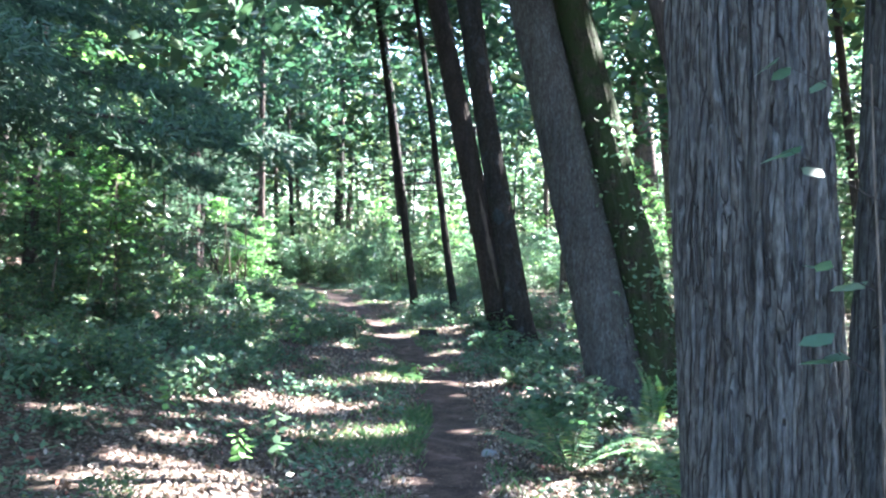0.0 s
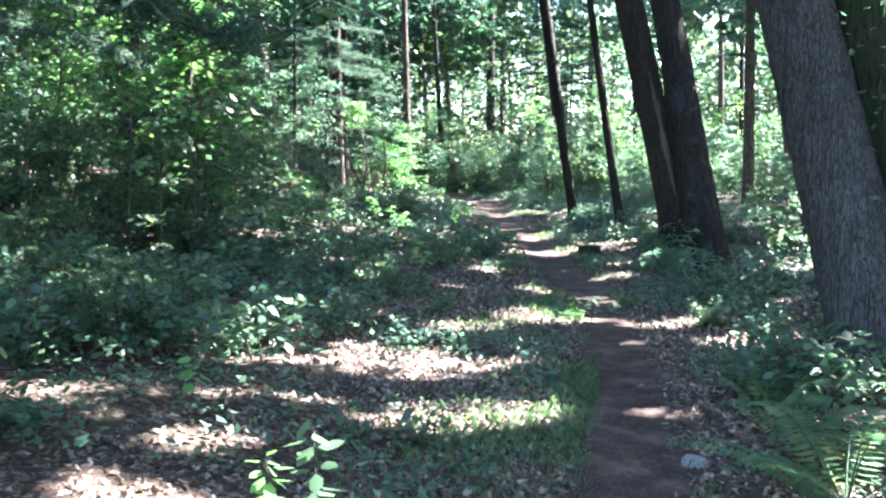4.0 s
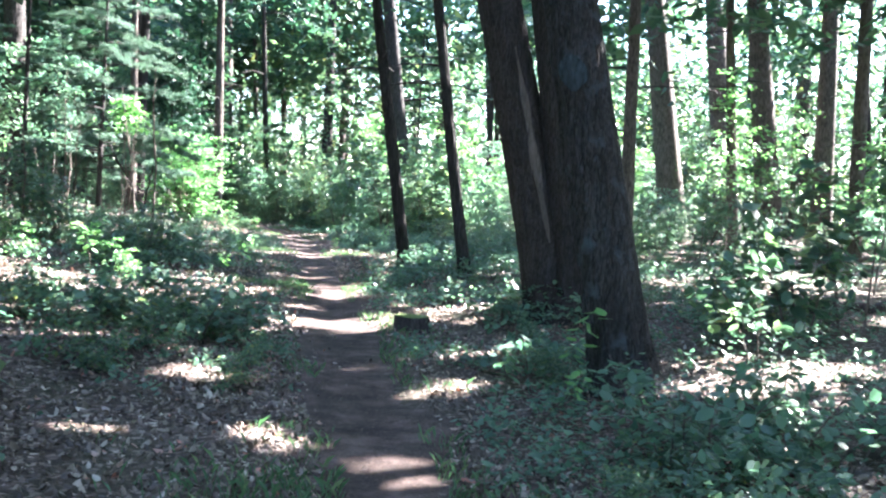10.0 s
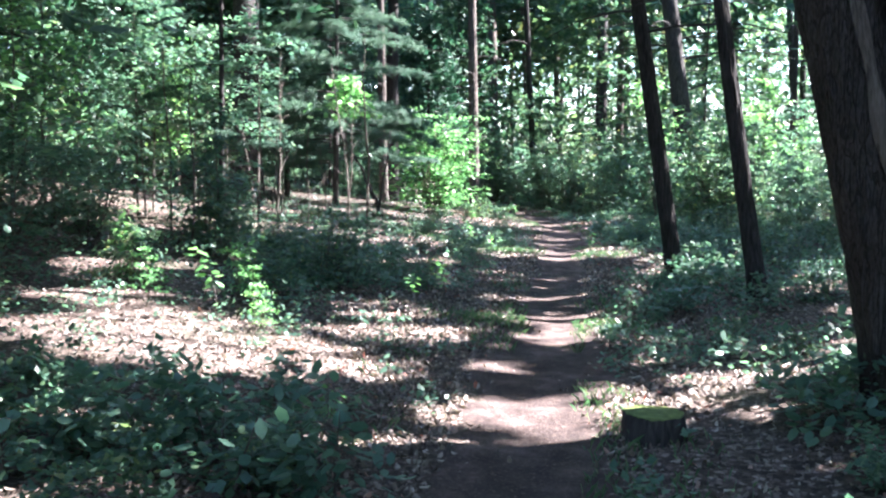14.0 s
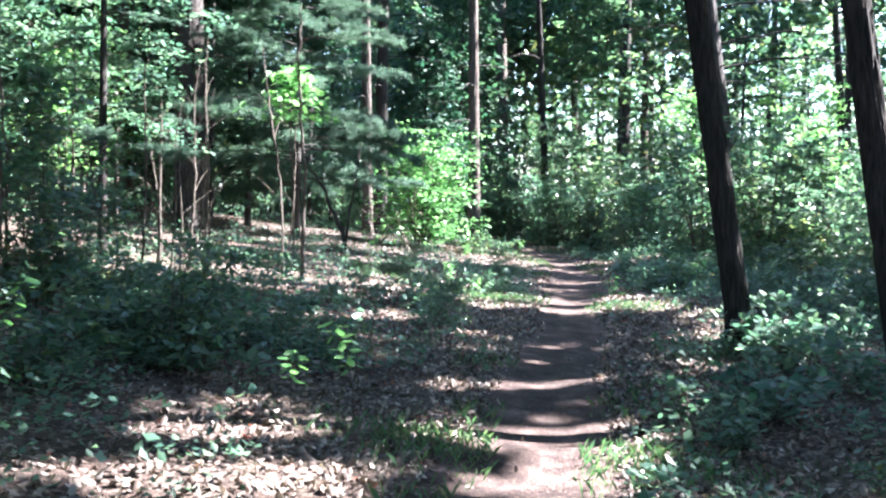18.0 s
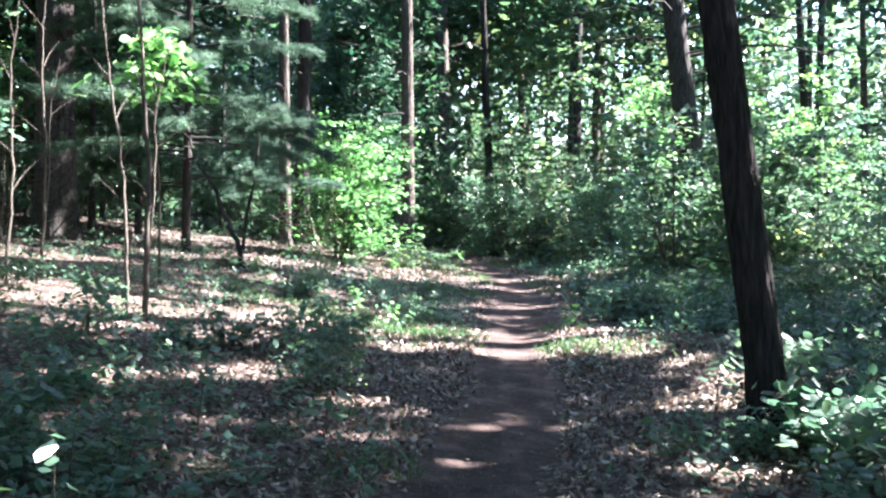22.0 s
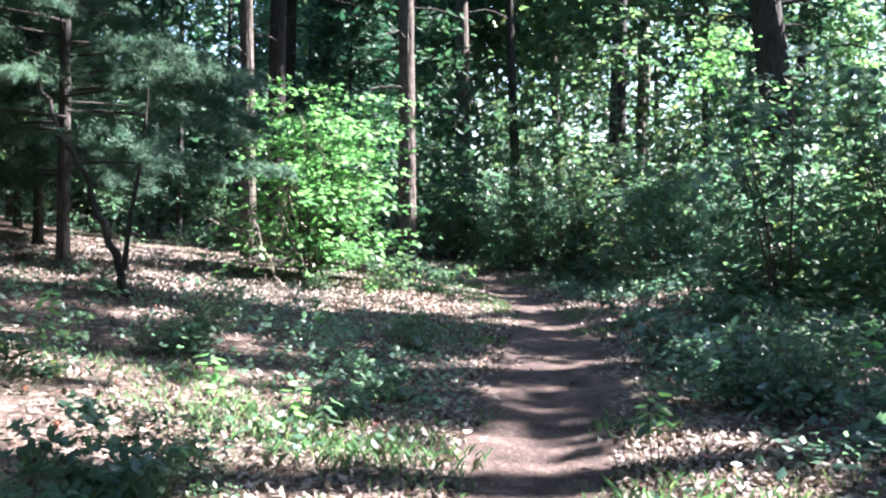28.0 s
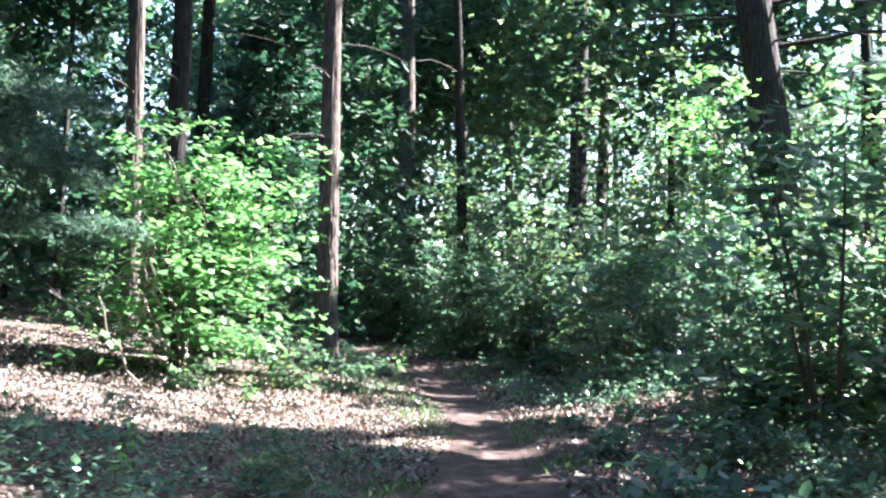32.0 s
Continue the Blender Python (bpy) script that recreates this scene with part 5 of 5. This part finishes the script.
for k, (x, y) in enumerate([(-1.2, 14.0), (-3.0, 22.5), (2.6, 19.5), (-6.2, 30.5)]):
    SEED[k].matrix_basis = pose(x, y, gz(x, y))

# a cut stump with a mossy top
STUMP_TOP = bark_material("stump_top", (0.19, 0.24, 0.075), (0.07, 0.085, 0.03), (6, 6, 6))
stump = thing("tree_stump", -0.96, 26.3, gz(-0.96, 26.3) - 0.05, "low dark cut stump with a mossy yellow-green top", "stump")
v, f = trunk_mesh(0.19, (0.0, 0.0), 3.0, ridges=0.02, nt_=48, nz=60, seed=2.2, flare=0.35, top=0.9)
keep = v[:, 2] <= 0.24
v = v[:keep.sum()]
f = f[(f < len(v)).all(1)]
part("body", v, f, BARK_DARK, stump, smooth=True)
rim = v[-48:]
mid = rim.mean(0) + (0, 0, 0.012)
ring = mid + (rim - mid) * 0.55 + (0, 0, 0.004)
tv = np.concatenate([rim + (0, 0, 0.004), ring, mid[None]])
k = np.arange(48)
kk = (k + 1) % 48
tf = np.concatenate([np.stack([k, kk, 48 + kk], -1), np.stack([k, 48 + kk, 48 + k], -1), np.stack([48 + k, 48 + kk, np.full(48, 96)], -1)])
part("top", tv, tf, STUMP_TOP, stump, "mossy cut face")

# faded blue paint on the twin tree
PAINT = bark_material("faded_blue_paint", (0.046, 0.064, 0.078), (0.016, 0.018, 0.02), (12, 12, 4))
host = bpy.data.objects["hardwood_tree.004"]
q = np.linspace(0, 2 * math.pi, 22, endpoint=False)
blob = 1 + 0.35 * (vnoise(np.cos(q) * 1.7 + 3, np.sin(q) * 1.7) - 0.5)
rows = []
for k in (0.0, 0.5, 1.0):
    A, Z = -1.85 + 0.5 * k * blob * np.cos(q), 2.42 + 0.13 * k * blob * np.sin(q)
    R = 0.244
    rows.append(np.stack([-0.216 * Z + R * np.cos(A), 0.03 * Z + R * np.sin(A), Z], -1))
v = np.concatenate(rows)
k = np.arange(22)
f = np.concatenate([np.stack([n * 22 + k, n * 22 + (k + 1) % 22, n * 22 + 22 + (k + 1) % 22, n * 22 + 22 + k], -1) for n in (0, 1)])
part("blaze", v, f, PAINT, host, "faded blue paint mark")

# leaves climbing the mossy trunk
host = bpy.data.objects["hardwood_tree.002"]
g = np.random.default_rng(651)
n = 420
z = g.uniform(0.0, 1, n) ** 1.3 * 3.6
a = g.normal(-0.9, 0.75, n)
r = 0.34 + 0.3 * np.exp(-z / 0.35) + g.uniform(0, 0.12, n)
v, f = leaves(np.stack([0.3 - 0.282 * z + r * np.cos(a), 0.08 + 0.1 * z + r * np.sin(a), z], -1), 0.085, 0.6, 0.65, gen=g)
tagged(part("climbing_leaves", v, f, LEAF_SHADE, host, "climbing green leaves"), kind="stuff")

# shrub with large sunlit leaves beyond the twin tree
for k, (x, y, h, cnt, lf) in enumerate([(3.0, 25.4, 1.9, 260, 0.16), (3.7, 26.4, 2.2, 260, 0.16), (2.5, 24.6, 1.1, 130, 0.15), (4.3, 24.6, 1.6, 200, 0.15)]):
    ob = shrub_model("shrub", "leafy shrub with large pale sunlit leaves", h, 0.8, cnt, 660 + k, LEAF, 3, lf, "shrub", "broad-leaved shrubs", 0.3)
    ob.matrix_basis = pose(x, y, gz(x, y), 0, 0, 70 * k)


# bare-stemmed saplings, dead twigs and fallen wood
def stick(name, points, r, label, category, mat=None, group=""):
    p = np.asarray(points, float)
    base = p[0].copy()
    ob = thing(name, *base, label, category, group)
    t = np.linspace(0, 1, 24)
    src = np.linspace(0, 1, len(p))
    line = np.stack([np.interp(t, src, p[:, j]) for j in range(3)], -1) - base
    for _ in range(3):
        line[1:-1] = (line[:-2] + line[1:-1] * 2 + line[2:]) / 4
    line[1:-1] += np.random.default_rng(int(abs(base[0] * 100))).normal(0, r * 0.35, (22, 3))
    v, f = tube(line, r * (1.05 - 0.75 * t), 7)
    part("stem", v, f, mat or BARK_TWIG, ob)
    return ob


BARE_MORE = [(-8.64, 32.55, 1.72, 0.15, 0, 0.012), (-11.18, 35.23, 1.95, -0.3, 0, 0.014), (-7.82, 32.34, 1.42, 0.25, 0.1, 0.009), (-11.04, 34.17, 2.10, 0.2, 0, 0.013), (-9.15, 32.3, 1.80, -0.25, 0, 0.011), (-9.63, 33.8, 2.25, 0.1, 0.1, 0.014), (-8.51, 33.1, 1.50, -0.2, 0, 0.009), (-10.59, 32.9, 2.03, 0.3, 0, 0.014), (-14.3, 38.2, 1.95, 0.2, 0, 0.014), (-10.97, 37.4, 1.65, -0.15, 0, 0.011)]
for x, y, h, dx, dy, r in [(-9.0, 35.3, 3.2, -0.5, 0.1, 0.02), (-8.36, 34.85, 3.6, -0.1, 0.0, 0.028), (-9.8, 36.4, 2.8, 0.2, 0.1, 0.016), (-10.6, 35.2, 3.0, 0.15, 0, 0.02), (-11.3, 36.3, 3.4, -0.2, 0.2, 0.02), (-12.1, 37.0, 2.6, 0.3, 0.0, 0.015), (-9.5, 33.2, 3.0, 0.1, 0, 0.018), (-10.2, 31.9, 3.2, -0.15, 0, 0.02), (-7.4, 31.6, 2.2, 0.1, 0, 0.012), (-8.6, 30.6, 2.8, -0.1, 0.1, 0.016)] + BARE_MORE:
    z = gz(x, y)
    host = stick("bare_sapling", [(x, y, z - 0.05), (x + dx * 0.3 + 0.04, y + dy * 0.3, z + h * 0.4), (x + dx * 0.6 - 0.05, y + dy * 0.6, z + h * 0.75), (x + dx, y + dy, z + h)], r, "thin bare-stemmed sapling on the bank", "sapling", group="bare saplings")
    for k in range(5):
        u, az = 0.35 + 0.13 * k, 2.4 * k + x
        q = np.array([np.interp(u, [0, 0.4, 0.75, 1], [0, dx * 0.3 + 0.04, dx * 0.6 - 0.05, dx]), dy * u, h * u])
        w = np.linspace(0, 1, 5)[:, None]
        v, f = tube(q + w * np.array([math.cos(az), math.sin(az), 0.9]) * 0.5 + w * w * np.array([0.05, 0.04, -0.08]), r * 0.32 * (1.1 - w[:, 0]), 5)
        part("twig", v, f, BARK_TWIG, host)
z = gz(-11.2, 40.2)
ob = stick("leaning_sapling", [(-11.2, 40.2, z - 0.05), (-11.55, 40.2, z + 0.7), (-12.0, 40.15, z + 1.5), (-12.7, 40.1, z + 2.6)], 0.05, "dark forked sapling leaning over on the bank", "sapling", BARK_DARK)
v, f = tube(np.array([(-0.1, 0, 0.35), (-0.05, 0.03, 0.9), (0.08, 0.05, 1.5), (0.15, 0.05, 2.2)]), np.array([0.03, 0.024, 0.018, 0.008]), 6)
part("fork", v, f, BARK_DARK, ob)
g = np.random.default_rng(700)
for x, y, z0, ln, az, up in [(-12.6, 44.0, 0.9, 1.0, 200, 20), (-12.9, 44.1, 1.2, 0.8, 170, -10), (-12.4, 43.8, 0.7, 0.9, 240, 40), (-11.9, 43.7, 0.35, 1.1, 265, 55)]:
    a, u = radians(az), radians(up)
    p0 = np.array([x, y, gz(x, y) + z0 - 0.35])
    d = np.array([math.cos(a) * math.cos(u), math.sin(a) * math.cos(u), math.sin(u)]) * ln
    sp, sf = tube(np.stack([p0 + d * s + g.normal(0, 0.03, 3) for s in np.linspace(0, 1, 6)]) - np.array(bush.matrix_basis.translation), 0.014 * np.linspace(1.1, 0.4, 6), 5)
    o = part("dead_twig", sp, sf, PALE_WOOD, bush, "pale dead twig")
    o.matrix_parent_inverse = (bush.matrix_basis @ Matrix.Translation((0, 0, 0))).inverted() @ Matrix.Translation(bush.matrix_basis.translation)
for k in range(26):
    i = int(g.integers(60, len(centre) - 120))
    x, y = centre[i] + side[i] * g.choice([-1, 1]) * g.uniform(0.7, 4.0)
    a, ln = g.uniform(0, 6.28), g.uniform(0.4, 1.3)
    pts = [(x + math.cos(a) * s * ln, y + math.sin(a) * s * ln, gz(x + math.cos(a) * s * ln, y + math.sin(a) * s * ln) + 0.02) for s in (0, 0.35, 0.7, 1)]
    stick("fallen_branch", pts, g.uniform(0.008, 0.02), "dry grey fallen branch on the leaf litter", "branch", group="fallen branches")
stick("fallen_log", [(3.6, 28.0, gz(3.6, 28.0) + 0.07), (4.2, 28.1, gz(4.2, 28.1) + 0.09), (5.0, 28.2, gz(5.0, 28.2) + 0.08)], 0.085, "dark fallen log among shrubs", "log", BARK_DARK)
stick("fallen_branch", [(x, y, gz(x, y) + 0.035) for x, y in [(1.2, 12.12), (1.42, 12.3), (1.66, 12.46), (2.0, 12.74), (2.25, 12.84)]], 0.022, "dark fallen branch lying across the path", "branch", BARK_DARK)


# feathery pine boughs hanging over the start of the path
def bough_meshes(droop, seed):
    """A limb of one metre along x with side shoots full of needles."""
    g = np.random.default_rng(seed)
    t = np.linspace(0, 1, 8)
    line = np.stack([t, 0.03 * np.sin(4 * t + seed), 0.1 * t - droop * t * t], -1)
    v, f = tube(line, 0.007 * (1.1 - t), 5)
    limb = raw_mesh("bough", v, f)
    limb.materials.append(BARK_DARK)
    spots, dirs = [], []
    for k in range(40):
        u = g.uniform(0.22, 1)
        p = np.array([np.interp(u, t, line[:, j]) for j in range(3)])
        sa = g.choice([-1, 1]) * g.uniform(0.4, 1.0)
        sl = 0.25 * (1.15 - u) * g.uniform(0.5, 1) + 0.05
        dip = g.normal(-0.1, 0.22)
        for w in np.linspace(0.15, 1, 7):
            q = p + np.array([math.cos(sa), math.sin(sa), dip * w]) * sl * w
            spots.append(q + g.normal(0, 0.012, (13, 3)))
            dirs.append(sa + g.normal(0, 0.9, 13))
    c, dr = np.concatenate(spots), np.concatenate(dirs)
    lv, lf = leaves(c, 0.028, 0.5, 0.13, ways=dr, gen=g)
    needles = raw_mesh("needles", lv, lf)
    needles.materials.append(NEEDLE)
    return limb, needles


BOUGHS = [bough_meshes(dr, 720 + k) for k, dr in enumerate((0.16, 0.22, 0.1, 0.28, 0.2))]


def bough(h, az, length, k, parent, roll=0.0):
    limb = put("bough", BOUGHS[k % 5][0], BARK_DARK, parent, at=pose(0, 0, h, roll, 0, az) @ Matrix.Scale(length, 4))
    tagged(put("needles", BOUGHS[k % 5][1], NEEDLE, limb), kind="stuff")


def bough_pine(x, y, r, height, label, boughs, seed):
    ob = thing("pine_tree", x, y, gz(x, y), label, "tree", "trees")
    v, f = trunk_mesh(r, (0, 0), height, ridges=0.012 if r > 0.1 else 0.0, nt_=40, nz=70, seed=seed)
    part("trunk", v, f, BARK_DARK, ob, smooth=True)
    for k, (h, az, ln) in enumerate(boughs):
        bough(h, az, ln, k, ob, 8 * math.sin(k * 2.7))


def bough_ring(low, high, n, az0, az1, long_, seed):
    g = np.random.default_rng(seed)
    return [(low + (high - low) * k / n, g.uniform(az0, az1), long_ * g.uniform(0.75, 1.15) * (1.1 - 0.4 * k / n)) for k in range(n)]


bough_pine(-4.6, 12.6, 0.2, 14, "white pine with low dark feathery boughs over the path", bough_ring(2.2, 4.2, 18, -62, 48, 4.2, 1), 9.1)
bough_pine(-6.6, 16.6, 0.17, 14, "white pine with dark feathery boughs on the bank", bough_ring(2.2, 5.5, 14, -80, 60, 3.0, 2), 4.1)
bough_pine(-13.1, 41.0, 0.08, 7, "young pine with dark feathery boughs on the bank", bough_ring(1.1, 6.0, 62, -180, 180, 2.6, 4), 5.1)
bough_pine(-16.4, 43.4, 0.08, 8, "young pine with dark feathery boughs on the bank", bough_ring(1.2, 6.0, 30, -180, 180, 2.3, 5), 5.6)
bough_pine(-10.6, 33.6, 0.06, 6, "young pine with dark feathery boughs on the bank", bough_ring(1.5, 4.2, 16, -180, 180, 1.4, 6), 5.9)

# sapling with a sunlit leafy top overhanging the bank
top = shrub_model("sapling", "tall thin sapling with a sunlit yellow-green top", 4.6, 1.3, 420, 790, LEAF_YOUNG, 1, 0.17, "sapling", low=0.72)
top.matrix_basis = pose(-10.2, 37.1, gz(-10.2, 37.1) - 0.03, 0, 0, 10) @ Matrix.Scale(0.85, 4)

# pale split wood on the twin tree
host = bpy.data.objects["hardwood_tree.005"]
t = np.linspace(0, 1, 26)
wid = 0.05 * np.sin(math.pi * t ** 0.8) * (1 + 0.3 * np.sin(t * 19)) + 0.004
rows = []
for k in np.linspace(-1, 1, 7):
    Z = 0.9 + 2.2 * t
    A = -1.2 + (wid / 0.3) * k
    R = 0.3 + 0.03 * (1 - k * k) * np.sin(math.pi * t) + 0.012 * np.sin(k * 9 + t * 7)
    rows.append(np.stack([-0.245 * Z + R * np.cos(A), -0.04 * Z + R * np.sin(A), Z], -1))
v = np.stack(rows, 1).reshape(-1, 3)
i, j = np.meshgrid(np.arange(25), np.arange(6), indexing="ij")
f = np.stack([i * 7 + j, i * 7 + j + 1, i * 7 + j + 8, i * 7 + j + 7], -1).reshape(-1, 4)
SPLIT = bark_material("split_wood", (0.15, 0.128, 0.113), (0.05, 0.04, 0.036), (16, 16, 1.5))
part("split_wood", v, f, SPLIT, host, "pale grey split wood", smooth=True)

# long dead limbs of the big leaning pine
host = next(o for o in bpy.data.objects if o.get("label", "").startswith("big dark leaning pine"))
for h, az, ln, r in [(3.7, 15, 2.4, 0.03), (4.6, 20, 3.6, 0.04), (5.2, 8, 3.2, 0.035), (5.5, 195, 2.4, 0.03), (4.3, 205, 1.8, 0.025), (6.1, 25, 3.4, 0.035)]:
    t = np.linspace(0, 1, 9)
    a = radians(az)
    p = np.stack([-0.15 * h + np.cos(a) * ln * t, np.sin(a) * ln * t, h + 0.12 * ln * np.sin(2.6 * t) - 0.05 * ln * t], -1)
    p[1:] += np.random.default_rng(int(h * 10)).normal(0, 0.03, (8, 3))
    v, f = tube(p, r * (1.1 - 0.8 * t), 6)
    part("limb", v, f, BARK_DARK, host, smooth=True)

# a seedling with one drooping leaf, coloured almost white for the sun on it
SUNLIT_LEAF = leaf_material("sunlit_leaf", [(0.0, (0.5, 0.55, 0.52)), (1.0, (0.62, 0.66, 0.62))], 0.3, 0.4)
pale = seedling_model(0.66, 7, 0.08, LEAF_SHADE, 801, "thin seedling with one drooping leaf whitened as if sunlit", 0.08)
g = np.random.default_rng(802)
v, f = leaves(np.array([(0.04, -0.02, 0.62)]), 0.095, 0.05, 0.55, True, ways=np.array([-1.2]), gen=g)
part("leaf", v, f, SUNLIT_LEAF, pale, "drooping leaf whitened as if sunlit")
pale.matrix_basis = pose(-4.4, 30.08, gz(-4.4, 30.08))


# thin sapling growing against the thick grey trunk
g = np.random.default_rng(811)
slim = thing("sapling", 3.2, 8.76, gz(3.2, 8.76), "thin leafy sapling growing against a thick grey trunk", "sapling")
t = np.linspace(0, 1, 9)
line = np.stack([0.05 * np.sin(4 * t), -0.02 * t, 2.35 * t - 0.03], -1)
v, f = tube(line, 0.008 * (1.1 - 0.8 * t), 6)
part("stem", v, f, BARK_TWIG, slim)
for h, az, ln in [(1.5, 200, 0.14), (1.62, 10, 0.2), (1.72, 150, 0.12), (1.85, 30, 0.22), (1.96, 190, 0.24), (2.08, 330, 0.16), (2.2, 175, 0.26), (2.3, 40, 0.12)]:
    a = radians(az)
    w = np.linspace(0, 1, 6)
    twig = np.stack([np.cos(a) * ln * w, np.sin(a) * ln * w, h + 0.5 * ln * w], -1)
    v, f = tube(twig, 0.0025 * (1.1 - 0.8 * w), 5)
    part("twig", v, f, BARK_DARK, slim)
    for u, turn in ((0.55, 0.8), (0.8, -0.8), (1.08, 0.0)):
        p = np.array([math.cos(a) * (ln * u + 0.03), math.sin(a) * (ln * u + 0.03), h + 0.5 * ln * u]) + g.normal(0, 0.015, 3)
        v, f = leaves(p[None], 0.095, 0.3, 0.6, True, ways=np.array([a + turn]), gen=g)
        part("leaf", v, f, LEAF_SHADE, slim)
